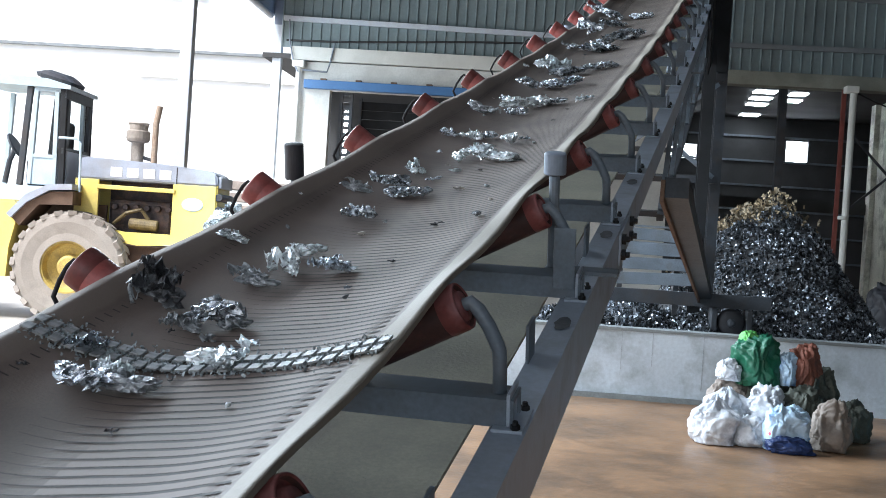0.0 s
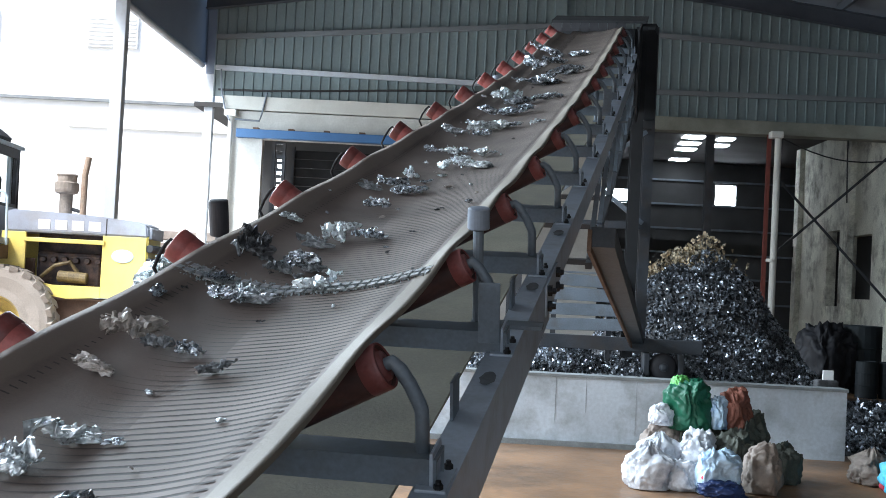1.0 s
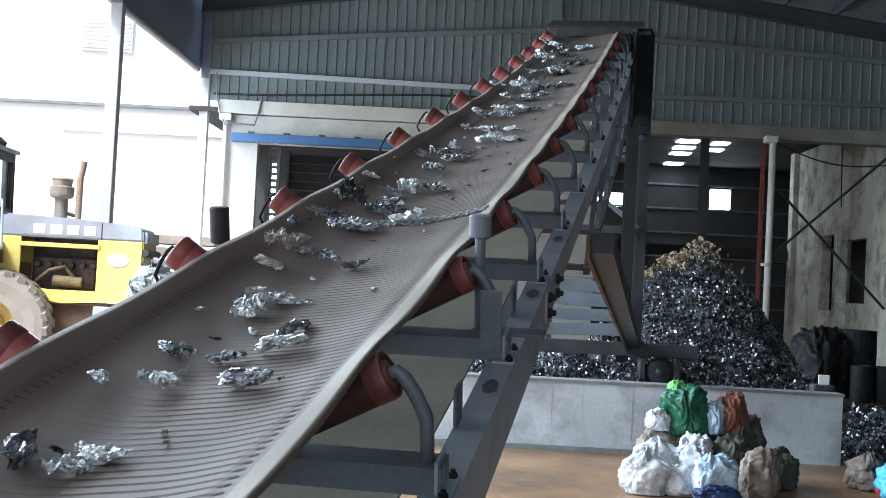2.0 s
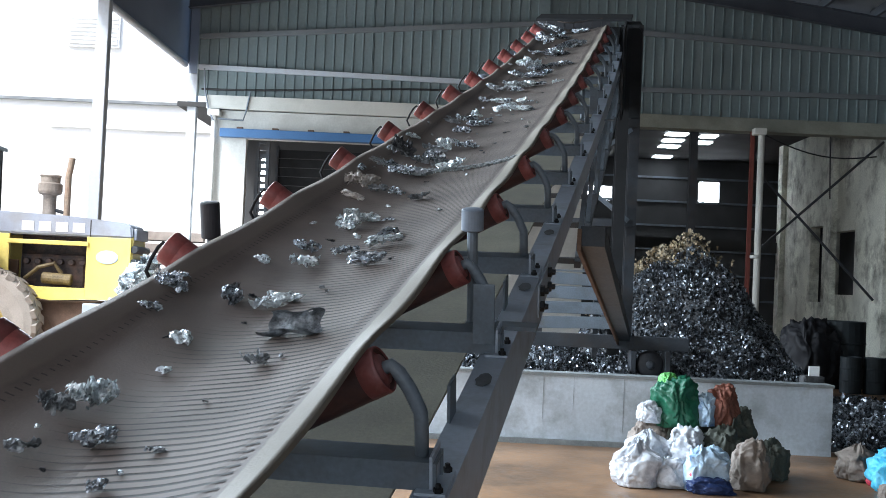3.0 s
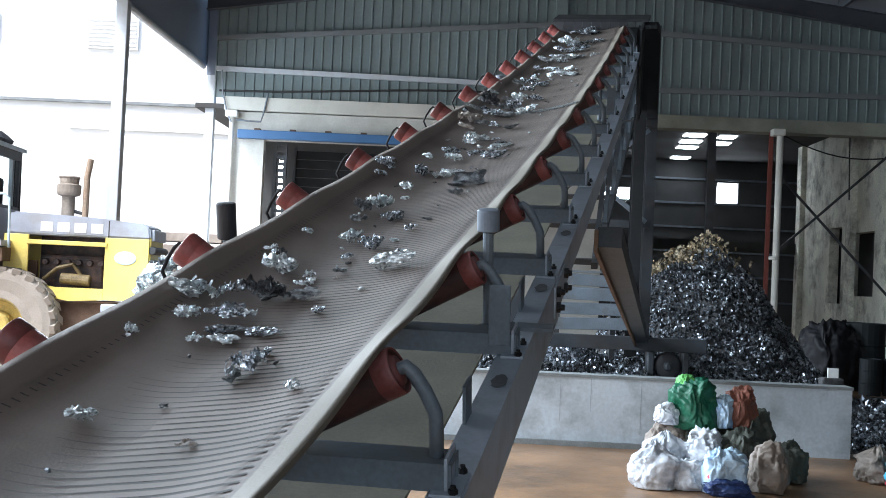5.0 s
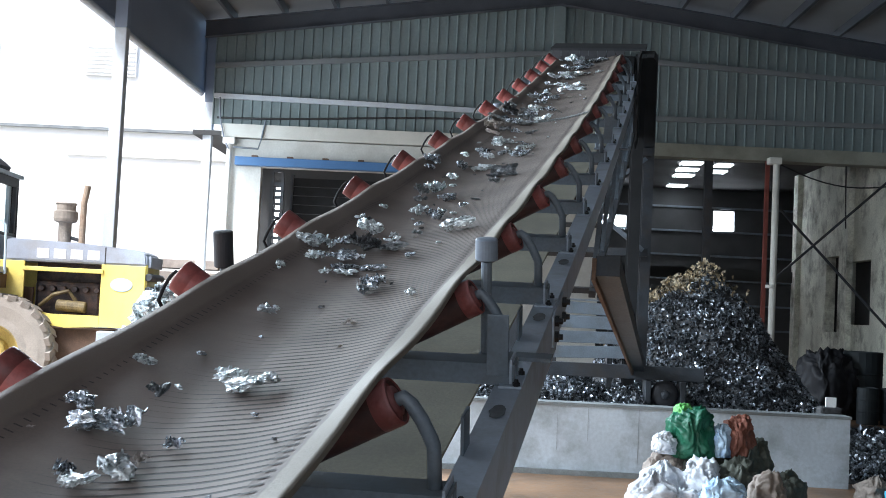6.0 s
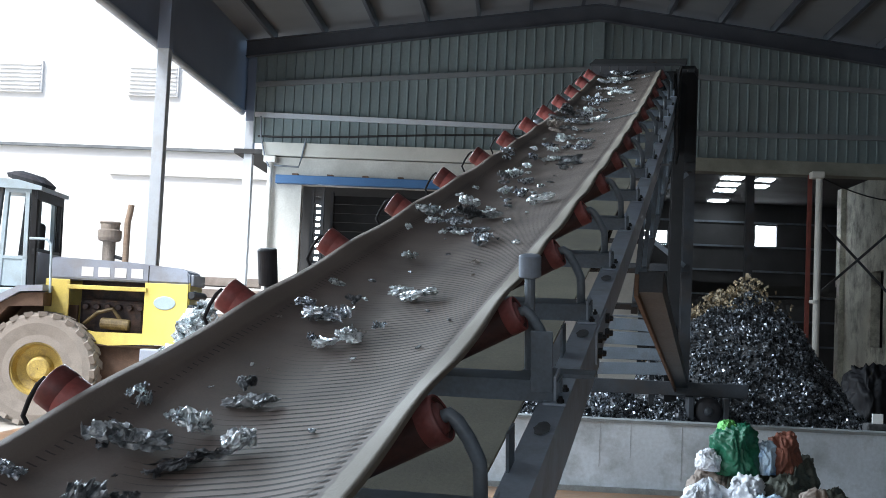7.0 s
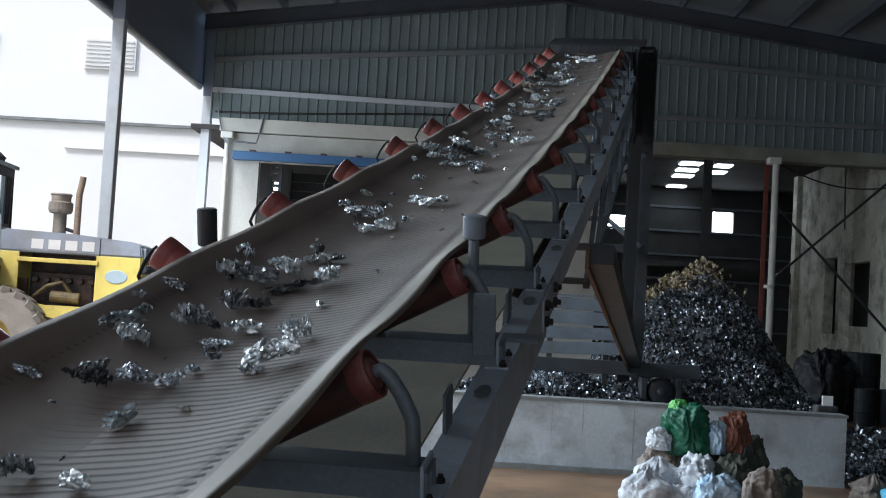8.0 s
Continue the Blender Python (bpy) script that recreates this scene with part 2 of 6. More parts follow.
def box(bm, x0, x1, y0, y1, z0, z1, m=None, bevel=0.0):
    vs = [bm.verts.new((x, y, z)) for z in (z0, z1) for y in (y0, y1) for x in (x0, x1)]
    fs = [bm.faces.new([vs[i] for i in q]) for q in
          ((0, 2, 3, 1), (4, 5, 7, 6), (0, 1, 5, 4), (2, 6, 7, 3), (0, 4, 6, 2), (1, 3, 7, 5))]
    if bevel:
        es = list({e for f in fs for e in f.edges})
        got = bmesh.ops.bevel(bm, geom=es, offset=bevel, segments=2, affect="EDGES", profile=0.5)
        vs = list({v for f in got["faces"] for v in f.verts} | {v for v in vs if v.is_valid})
    if m is not None:
        for v in vs:
            v.co = m @ v.co
    return vs


def boxed(x0, x1, y0, y1, z0, z1, m=None, bevel=0.0):
    bm = bmesh.new()
    box(bm, x0, x1, y0, y1, z0, z1, m, bevel)
    return bm


def lathe(bm, profile, a, b, seg=24, caps=True):
    """Turned body: profile of (distance along a to b in metres, radius)."""
    a, b = Vector(a), Vector(b)
    d = (b - a).normalized()
    q = d.to_track_quat("Z", "Y").to_matrix()
    rings = []
    for h, r in profile:
        rings.append([bm.verts.new(a + q @ Vector((r * math.cos(i * math.tau / seg), r * math.sin(i * math.tau / seg), h)))
                      for i in range(seg)])
    for r0, r1 in zip(rings, rings[1:]):
        for i in range(seg):
            bm.faces.new((r0[i], r0[(i + 1) % seg], r1[(i + 1) % seg], r1[i]))
    if caps:
        bm.faces.new(rings[0][::-1])
        bm.faces.new(rings[-1])
    return bm


def rod(bm, a, b, r, seg=12):
    length = (Vector(b) - Vector(a)).length
    e = min(r * 0.2, length * 0.2)
    return lathe(bm, [(0, r - e), (e, r), (length - e, r), (length, r - e)], a, b, seg)


def beam(bm, a, b, w, h, up=(0, 0, 1), bevel=0.0):
    """Square bar from a to b, w wide and h deep."""
    a, b = Vector(a), Vector(b)
    y = (b - a).normalized()
    x = y.cross(Vector(up)).normalized()
    z = x.cross(y)
    m = Matrix((x, y, z)).transposed().to_4x4()
    m.translation = a
    return box(bm, -w / 2, w / 2, 0, (b - a).length, -h / 2, h / 2, m, bevel)


def sweep(bm, pts, r, seg=10):
    """Bent round bar through the points."""
    pts = [Vector(p) for p in pts]
    rings = []
    for i, p in enumerate(pts):
        d = (pts[min(i + 1, len(pts) - 1)] - pts[max(i - 1, 0)]).normalized()
        x = d.cross(Vector((0.13, 0.99, 0.05))).normalized()
        y = d.cross(x)
        rings.append([bm.verts.new(p + r * (x * math.cos(k * math.tau / seg) + y * math.sin(k * math.tau / seg))) for k in range(seg)])
    for r0, r1 in zip(rings, rings[1:]):
        for i in range(seg):
            bm.faces.new((r0[i], r0[(i + 1) % seg], r1[(i + 1) % seg], r1[i]))
    bm.faces.new(rings[0][::-1])
    bm.faces.new(rings[-1])
    return bm


def prism(bm, outline, y0, y1):
    """Solid from an outline in the x-z plane between y0 and y1."""
    f = [bm.verts.new((x, y0, z)) for x, z in outline]
    g = [bm.verts.new((x, y1, z)) for x, z in outline]
    k = len(outline)
    bm.faces.new(f)
    bm.faces.new(g[::-1])
    for i in range(k):
        bm.faces.new((f[i], g[i], g[(i + 1) % k], f[(i + 1) % k]))
    bmesh.ops.recalc_face_normals(bm, faces=bm.faces[:])
    return bm


def empty(name, m=None, label="", category="", group="", kind=""):
    ob = new(name)
    if m is not None:
        ob.matrix_world = m
    return tagged(ob, label, category, group, kind)


def setting(name, bm, mat, label="", category="", parent=None):
    return tagged(part(name, bm, mat, parent), label, category, "", "structure")


# ---- building ----
BACK = 25.0          # inner face of the gable wall
SIDE = -5.9          # line of the open side's columns
RIDGE_X, RIDGE_Z = 1.56, 8.66
EAVE_Z = 7.65
FAR_X = 2 * RIDGE_X - SIDE
END_Y = -10.0

setting("ground", boxed(-60, 60, -50, 90, GZ - 0.4, GZ - 0.004), M["yard"], "pale concrete yard under and round the shed", "ground")
setting("floor", boxed(SIDE - 0.4, 22, END_Y, 60, GZ - 0.2, GZ), M["floor"], "brown dirty concrete shed floor with damp stains", "floor")

# gable wall: plastered wall with a wide loading door, ring beam, ribbed sheets above
wall = bmesh.new()
box(wall, SIDE + 0.55, -4.62, BACK, BACK + 0.24, GZ, 5.2)
box(wall, -4.62, -0.9, BACK, BACK + 0.24, 4.62, 5.2)
box(wall, -0.9, 2.6, BACK, BACK + 0.24, GZ, 5.2)
setting("wall_north", wall, M["plaster"], "old plastered gable wall with a wide loading door", "wall")
ring = setting("trim", boxed(SIDE + 0.42, 2.4, BACK - 0.12, BACK + 0.3, 5.22, 5.5), M["ring"], "pale concrete ring beam along the gable wall", "beam")
# same beam further right, with the shade put into its colour
setting("trim", boxed(2.4, 13.6, BACK - 0.12, BACK + 0.3, 5.22, 5.5), M["ring_shaded"], "concrete beam over the rear opening, coloured darker for shade", "beam")
lintel = empty("door_lintel", None, "bright blue painted steel lintel over the loading door", "lintel")
part("lintel_beam", boxed(-5.15, -0.8, BACK - 0.22, BACK - 0.02, 4.62, 4.8, bevel=0.01), M["blue"], lintel)
for i in range(5):
    part("bracket", boxed(-4.8 + i * 0.75, -4.68 + i * 0.75, BACK - 0.2, BACK - 0.06, 4.8, 4.84), M["rust"], lintel)


def ribbed_sheet(x0, x1, low, high, y):
    """Vertical ribbed cladding with a rib every 0.205 m."""
    bm = bmesh.new()
    xs = []
    x = x0
    while x < x1:
        xs += [(x, 0), (x + 0.012, 0.024), (x + 0.034, 0.024), (x + 0.046, 0)]
        x += 0.205
    xs.append((x1, 0))
    prev = None
    for px, d in xs:
        cur = [bm.verts.new((px, y - d, low(px))), bm.verts.new((px, y - d, high(px))),
               bm.verts.new((px, y + 0.05, high(px))), bm.verts.new((px, y + 0.05, low(px)))]
        if prev:
            for i in range(4):
                bm.faces.new((prev[i], cur[i], cur[(i + 1) % 4], prev[(i + 1) % 4]))
        prev = cur
    bmesh.ops.recalc_face_normals(bm, faces=bm.faces[:])
    return bm


def roof_z(x):
    return RIDGE_Z - abs(x - RIDGE_X) * (RIDGE_Z - EAVE_Z) / (RIDGE_X - SIDE)


cladding = empty("gable_cladding", None, "grey-green ribbed metal sheets filling the gable above the beam", "wall", "", "structure")
for i in range(6):
    a = SIDE + 0.15 + i * 3.7
    part("ribbed_panel", ribbed_sheet(a, min(a + 3.695, 13.6), lambda x: 5.5, lambda x: roof_z(x) - 0.05, BACK + 0.06), M["sheet"], cladding)
for z0, z1 in ((6.1, 6.0), (6.75, 7.32)):
    for sgn in (0, 1):
        bm = bmesh.new()
        if sgn == 0:
            beam(bm, (SIDE + 0.2, BACK - 0.02, z0), (RIDGE_X - 0.1, BACK - 0.02, z1), 0.09, 0.1)
        else:
            beam(bm, (RIDGE_X + 0.1, BACK - 0.02, z1), (12.9, BACK - 0.02, z0), 0.09, 0.1)
        # lower left girt coloured as lit, the others as shaded
        part("girt", bm, M["column"] if z0 < 6.5 and sgn == 0 else M["sheet_roof"], cladding)
setting("ridge_post", boxed(RIDGE_X - 0.12, RIDGE_X + 0.12, BACK - 0.16, BACK - 0.08, 5.5, RIDGE_Z - 0.25), M["sheet"], "grey steel gable post under the ridge", "post")

# roof: two sheet slopes, purlins, rafters
roof = bmesh.new()
for x0, x1 in ((SIDE - 0.5, RIDGE_X), (RIDGE_X, FAR_X + 5)):
    vs = [roof.verts.new((x, y, roof_z(x) + d)) for d in (0.16, 0.19) for y in (END_Y, BACK + 0.5) for x in (x0, x1)]
    for q in ((0, 1, 3, 2), (4, 6, 7, 5), (0, 4, 5, 1), (2, 3, 7, 6), (0, 2, 6, 4), (1, 5, 7, 3)):
        roof.faces.new([vs[i] for i in q])
setting("ceiling", roof, M["sheet_roof"], "grey sheet metal roof seen from below", "roof")
for i in range(7):
    for side in (-1, 1):
        x = RIDGE_X + side * (0.36 + i * 1.09)
        setting("purlin", boxed(x - 0.035, x + 0.035, END_Y, BACK, roof_z(x) - 0.02, roof_z(x) + 0.16), M["rafter"], "dark steel roof purlin", "purlin")


def i_beam(bm, a, b, depth, width):
    """Rolled I-section from a to b, standing upright."""
    t = 0.012
    w, h = width / 2, depth / 2
    half = [(-w, -h), (w, -h), (w, -h + t), (t / 2, -h + t), (t / 2, h - t), (w, h - t), (w, h), (-w, h), (-w, h - t), (-t / 2, h - t), (-t / 2, -h + t), (-w, -h + t)]
    ends = [[bm.verts.new((p[0], p[1] + y, p[2] + z)) for y, z in half] for p in (a, b)]
    for i in range(12):
        bm.faces.new((ends[0][i], ends[1][i], ends[1][(i + 1) % 12], ends[0][(i + 1) % 12]))
    for e in ends:
        bm.faces.new(e)
    bmesh.ops.recalc_face_normals(bm, faces=bm.faces[:])
    return bm


for y in (-5.3, 0.7, 6.7, 12.7, 18.7, 24.7):
    for x1 in (SIDE, FAR_X + 4):
        bm = i_beam(bmesh.new(), (RIDGE_X, y, RIDGE_Z - 0.2), (x1, y, roof_z(x1) - 0.2), 0.34, 0.18)
        setting("rafter", bm, M["rafter"], "dark steel I-section rafter of the shed roof", "rafter")


def column(x, y, top):
    bm = bmesh.new()
    box(bm, x - 0.095, x + 0.095, y - 0.095, y + 0.095, GZ + 0.02, 6.02, bevel=0.012)
    box(bm, x - 0.18, x + 0.18, y - 0.18, y + 0.18, GZ, GZ + 0.02)
    # upper part takes the fascia's colour to paint the eaves' shade
    setting("shaded_column_top", boxed(x - 0.1, x + 0.1, y - 0.1, y + 0.1, 6.02, top + 0.05, bevel=0.008), M["fascia"], "upper part of a steel column, coloured darker for shade under the eaves", "column")
    return setting("column", bm, M["column"], "pale grey steel column of the open shed side", "column")


for y in (-5.3, 6.7, 18.7, 25.45):
    column(SIDE + (0.11 if y < 20 else 0.0), y, roof_z(SIDE) - 0.1)
# fascia sheet above the open side, with a pale pipe added for its overexposed rim
setting("fascia", boxed(SIDE - 0.16, SIDE - 0.12, END_Y, BACK + 0.7, 6.24, roof_z(SIDE) + 0.16), M["fascia"], "blue-grey sheet fascia above the open side", "fascia")
gut = bmesh.new()
rod(gut, (SIDE - 0.14, END_Y, 6.175), (SIDE - 0.14, BACK + 0.2, 6.175), 0.065)
setting("fascia_bright_rim", gut, M["column"], "pale pipe added for the overexposed lower edge of the fascia", "pipe")
# end wall with its wide opening, and closed far side: unseen, added to block sky light
for nm, x0, x1, z0, z1 in (("wall_south_1", SIDE, -3.7, GZ, 8.2), ("wall_south_2", 4.9, FAR_X + 5, GZ, 8.2), ("wall_south_3", -3.7, 4.9, 4.3, 8.2)):
    setting(nm, boxed(x0, x1, END_Y - 0.3, END_Y - 0.05, z0, z1), M["dark_wall"], "unseen dark end wall added beside the fill lamp's opening", "wall")
setting("wall_east", boxed(FAR_X + 4.6, FAR_X + 4.85, END_Y - 0.3, 60, GZ, 8.0), M["dark_wall"], "unseen dark side wall added to block sky light", "wall")

# downpipe with its hopper, cables and conduit at the wall's corner
down = empty("downpipe", None, "white plastic downpipe with a hopper head on the wall corner", "pipe")
bm = bmesh.new()
rod(bm, (-5.3, BACK - 0.1, GZ), (-5.3, BACK - 0.1, 5.08), 0.055)
part("pipe", bm, M["pvc"], down)
part("hopper", boxed(-5.43, -5.17, BACK - 0.22, BACK - 0.0, 5.06, 5.2, bevel=0.02), M["pvc"], down)
bm = bmesh.new()
sweep(bm, [(-5.6 + i * 0.31, BACK - 0.1, 5.62 + 0.28 * math.sin(i / 22 * 2.6) * (i / 22)) for i in range(23)], 0.022, 6)
tagged(part("cable", bm, M["cable"]), "black cable sagging along the ribbed gable sheets", "cable")
bm = bmesh.new()
sweep(bm, [(-5.55, BACK - 0.15, 6.05), (-5.52, BACK - 0.15, 5.6), (-5.4, BACK - 0.2, 5.15), (-5.3, BACK - 0.2, 4.95)], 0.018, 6)
tagged(part("cable", bm, M["cover_grey"]), "pale cable hanging at the shed corner", "cable")
bm = bmesh.new()
sweep(bm, [(-4.55, BACK - 0.15, 5.6), (-4.62, BACK - 0.15, 5.2), (-4.68, BACK - 0.16, 4.98), (-5.2, BACK - 0.16, 5.0)], 0.02, 6)
tagged(part("conduit", bm, M["steel"]), "bent grey conduit crossing the ring beam", "conduit")

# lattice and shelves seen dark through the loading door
# room wall and ceiling are coloured dark for the missing light
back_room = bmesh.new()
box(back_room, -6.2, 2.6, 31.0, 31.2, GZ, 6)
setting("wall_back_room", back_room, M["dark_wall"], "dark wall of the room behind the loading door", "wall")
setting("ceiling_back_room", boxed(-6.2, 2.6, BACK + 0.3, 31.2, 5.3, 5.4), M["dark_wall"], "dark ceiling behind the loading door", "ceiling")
grid = empty("door_grille", None, "dark steel lattice gate post in the loading door", "gate")
for x in (-4.42, -4.2):
    part("post", boxed(x - 0.035, x + 0.035, BACK + 0.3, BACK + 0.37, GZ, 4.6), M["dark_steel"], grid)
for i in range(29):
    part("rung", boxed(-4.39, -4.23, BACK + 0.32, BACK + 0.35, GZ + 0.3 + i * 0.145, GZ + 0.37 + i * 0.145), M["dark_steel"], grid)
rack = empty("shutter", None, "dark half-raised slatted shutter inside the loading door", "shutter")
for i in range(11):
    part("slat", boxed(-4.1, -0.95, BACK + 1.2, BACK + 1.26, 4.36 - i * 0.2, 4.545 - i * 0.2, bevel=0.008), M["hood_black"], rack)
for x in (-4.13, -0.99):
    part("guide_rail", boxed(x - 0.03, x + 0.03, BACK + 1.17, BACK + 1.3, GZ, 4.62), M["dark_steel"], rack)
setting("window_slit", boxed(-4.62, -4.5, BACK + 2.0, BACK + 2.03, 1.6, 4.4), M["daylight"], "bright slit of daylight behind the lattice gate", "opening")
setting("window_back_room", boxed(-4.15, -2.4, 30.9, 30.95, 2.5, 2.9), M["daylight"], "bright gap to the daylight behind the back room", "opening")

# ---- dark hall beyond the open part of the gable ----
HX0, HX1, HY = 2.6, 13.0, 42.0
# hall walls and roof carry the hall's gloom in their colour
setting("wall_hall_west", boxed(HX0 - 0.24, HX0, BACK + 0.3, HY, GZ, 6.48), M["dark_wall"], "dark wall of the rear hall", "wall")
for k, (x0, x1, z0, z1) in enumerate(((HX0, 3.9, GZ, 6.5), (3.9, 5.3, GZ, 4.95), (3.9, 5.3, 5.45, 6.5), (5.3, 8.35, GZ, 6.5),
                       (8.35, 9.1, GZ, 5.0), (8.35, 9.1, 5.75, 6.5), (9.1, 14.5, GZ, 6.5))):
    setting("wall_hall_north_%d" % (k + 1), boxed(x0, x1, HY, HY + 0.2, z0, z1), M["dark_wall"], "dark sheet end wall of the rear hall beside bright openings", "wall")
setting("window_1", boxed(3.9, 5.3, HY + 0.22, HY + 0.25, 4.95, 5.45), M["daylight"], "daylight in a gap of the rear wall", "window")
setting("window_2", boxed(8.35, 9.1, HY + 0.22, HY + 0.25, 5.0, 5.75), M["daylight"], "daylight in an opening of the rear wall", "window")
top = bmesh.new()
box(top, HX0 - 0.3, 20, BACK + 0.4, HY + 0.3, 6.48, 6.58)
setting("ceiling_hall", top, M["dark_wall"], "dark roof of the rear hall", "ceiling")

# ---- belt conveyor ----
AZ, SL, CURVE, TIP = 0.157888, 0.241985, 0.0058955, 0.4286
U = Vector((math.sin(AZ) * math.cos(SL), math.cos(AZ) * math.cos(SL), math.sin(SL)))
N = Vector((math.cos(AZ), -math.sin(AZ), 0))
W = N.cross(U)
C = Matrix((N, U, W)).transposed().to_4x4()
C.translation = Vector((-0.15896, 2.71157, 1.64012)) - TIP * N
BEND, HEAD, TAIL = -3.6, 12.3, -12.6
SPEED = 1.155
BELT_Z = -0.145      # top of the belt on the middle rollers, under the roller tips
PULLEY = 0.16
STEP = 0.05


def slope(s):
    """Angle of the line against its middle slope: slightly concave, level at the feeding end."""
    if s >= BEND:
        return CURVE * s
    f = min((BEND - s) / 1.0, 1)
    return CURVE * BEND * (1 - f) - SL * f


LINE = {0: (0.0, 0.0)}
for k in range(int(HEAD / STEP) + 20):
    y, z = LINE[k]
    a = slope((k + 0.5) * STEP)
    LINE[k + 1] = (y + STEP * math.cos(a), z + STEP * math.sin(a))
for k in range(0, int(TAIL / STEP) - 2, -1):
    y, z = LINE[k]
    a = slope((k - 0.5) * STEP)
    LINE[k - 1] = (y - STEP * math.cos(a), z - STEP * math.sin(a))


def line(s):
    """Pose of the roller tips' line at s metres along it, in the conveyor's space."""
    f = s / STEP
    k = math.floor(f)
    f -= k
    (y0, z0), (y1, z1) = LINE[k], LINE[k + 1]
    return pose(0, y0 + (y1 - y0) * f, z0 + (z1 - z0) * f, math.degrees(slope(s)))


def track(s):
    """Pose of the belt's middle at s metres along the carrying run, round the head and back."""
    if s <= HEAD:
        return line(max(s, TAIL)) @ pose(0, min(s - TAIL, 0), BELT_Z)
    a = min((s - HEAD) / PULLEY, math.pi)
    over = max(s - HEAD - math.pi * PULLEY, 0)
    return line(HEAD) @ pose(0, PULLEY * math.sin(a) - over * math.cos(a - math.pi), BELT_Z - PULLEY + PULLEY * math.cos(a), -math.degrees(a))


LEFT, RIGHT = -0.362, 0.416     # the belt runs a little to one side of its rollers


def soft_ramp(a, w):
    return (a + math.sqrt(a * a + w * w)) / 2


def trough(x):
    """Height of the belt's cross-section over its lowest line: a shallow sag that turns up towards both edges."""
    return (0.024 + 0.13 * soft_ramp(x + 0.05, 0.05) + 0.17 * soft_ramp(x - 0.21, 0.06)
            + 0.17 * soft_ramp(-x - 0.07, 0.05) + 0.25 * soft_ramp(-x - 0.25, 0.04) - 0.2 * soft_ramp(-x - 0.325, 0.02))


RIM = 0.345                     # ribs end and the plain edge strip begins


def belt_height(x, s):
    """Belt surface with its edges lifted by the rollers and slack between them."""
    lift = (0.5 + 0.5 * math.cos(math.tau * s)) ** 1.4
    if x > RIM:
        return trough(RIM) + (x - RIM) * (0.3 + 0.28 * lift)
    worn = 0.13 * max(-x - 0.1, 0) * min(max((s - 3) / 5, 0), 1)     # the belt lies flatter higher up
    if x < -0.27:
        return trough(x) + (-0.27 - x) * (0.08 + 0.1 * lift) - worn
    return trough(x) - worn


conveyor = empty("belt_conveyor", C, "inclined troughed rubber belt conveyor on a blue-grey steel frame", "conveyor")


def belt_mesh():
    bm = bmesh.new()
    xs = [LEFT, -0.345, -0.325, -0.305, -0.29] + [-0.275 + i * 0.62 / 20 for i in range(20)] + [RIM, 0.36, 0.378, 0.396, RIGHT]
    rows = []
    s = TAIL
    while s <= HEAD + 0.001:
        m = track(s)
        row = []
        flat = min(max((HEAD - s) / 0.3, 0), 1) * min(max((s - TAIL) / 0.8, 0), 1)
        for x in xs:
            wob = 0.004 * abs(x) * noise.noise((s * 1.7, x, 3.1))
            row.append(m @ Vector((x, 0, belt_height(x, s) * flat + wob)))
        rows.append(row)
        s += 0.0625
    up = [[bm.verts.new(p) for p in r] for r in rows]
    low = [[bm.verts.new(p - Vector((0, 0, 0.013))) for p in r] for r in rows]
    k = len(xs)
    for i in range(len(rows) - 1):
        for j in range(k - 1):
            bm.faces.new((up[i][j], up[i][j + 1], up[i + 1][j + 1], up[i + 1][j]))
            bm.faces.new((low[i][j], low[i + 1][j], low[i + 1][j + 1], low[i][j + 1]))
        bm.faces.new((up[i][0], up[i + 1][0], low[i + 1][0], low[i][0]))
        bm.faces.new((up[i][-1], low[i][-1], low[i + 1][-1], up[i + 1][-1]))
    return bm


def belt_rubber():
    """Brown-grey rubber with pale worn strips along both edges."""
    m = M["rubber"]
    nt = m.node_tree
    co = nt.nodes.new("ShaderNodeTexCoord")
    sep = nt.nodes.new("ShaderNodeSeparateXYZ")
    nt.links.new(co.outputs["Object"], sep.inputs[0])
    ns = nt.nodes.new("ShaderNodeTexNoise")
    ns.inputs["Scale"].default_value = 14
    nt.links.new(co.outputs["Object"], ns.inputs["Vector"])
    ad = nt.nodes.new("ShaderNodeMath")
    ad.operation = "MULTIPLY_ADD"
    ad.inputs[1].default_value = 0.016
    nt.links.new(ns.outputs["Fac"], ad.inputs[0]), nt.links.new(sep.outputs["X"], ad.inputs[2])
    b = nt.nodes["Principled BSDF"]
    for lo, hi, col, amount in ((0.362, 0.368, (0.215, 0.19, 0.152), 0.92), (-0.284, -0.294, (0.165, 0.13, 0.106), 0.75)):
        mr = nt.nodes.new("ShaderNodeMapRange")
        mr.inputs["From Min"].default_value, mr.inputs["From Max"].default_value = lo, hi
        mr.inputs["To Max"].default_value = amount
        nt.links.new(ad.outputs[0], mr.inputs["Value"])
        mix = nt.nodes.new("ShaderNodeMixRGB")
        mix.inputs["Color2"].default_value = (*col, 1)
        old = b.inputs["Base Color"].links[0].from_socket
        nt.links.new(old, mix.inputs["Color1"]), nt.links.new(mr.outputs["Result"], mix.inputs["Fac"])
        nt.links.new(mix.outputs[0], b.inputs["Base Color"])


belt_rubber()
belt = part("carrying_belt", belt_mesh(), M["rubber"], conveyor, "brown-grey ribbed rubber belt with pale worn edges", smooth=True)
for p in belt.data.polygons:
    p.use_smooth = p.normal.z > 0.6


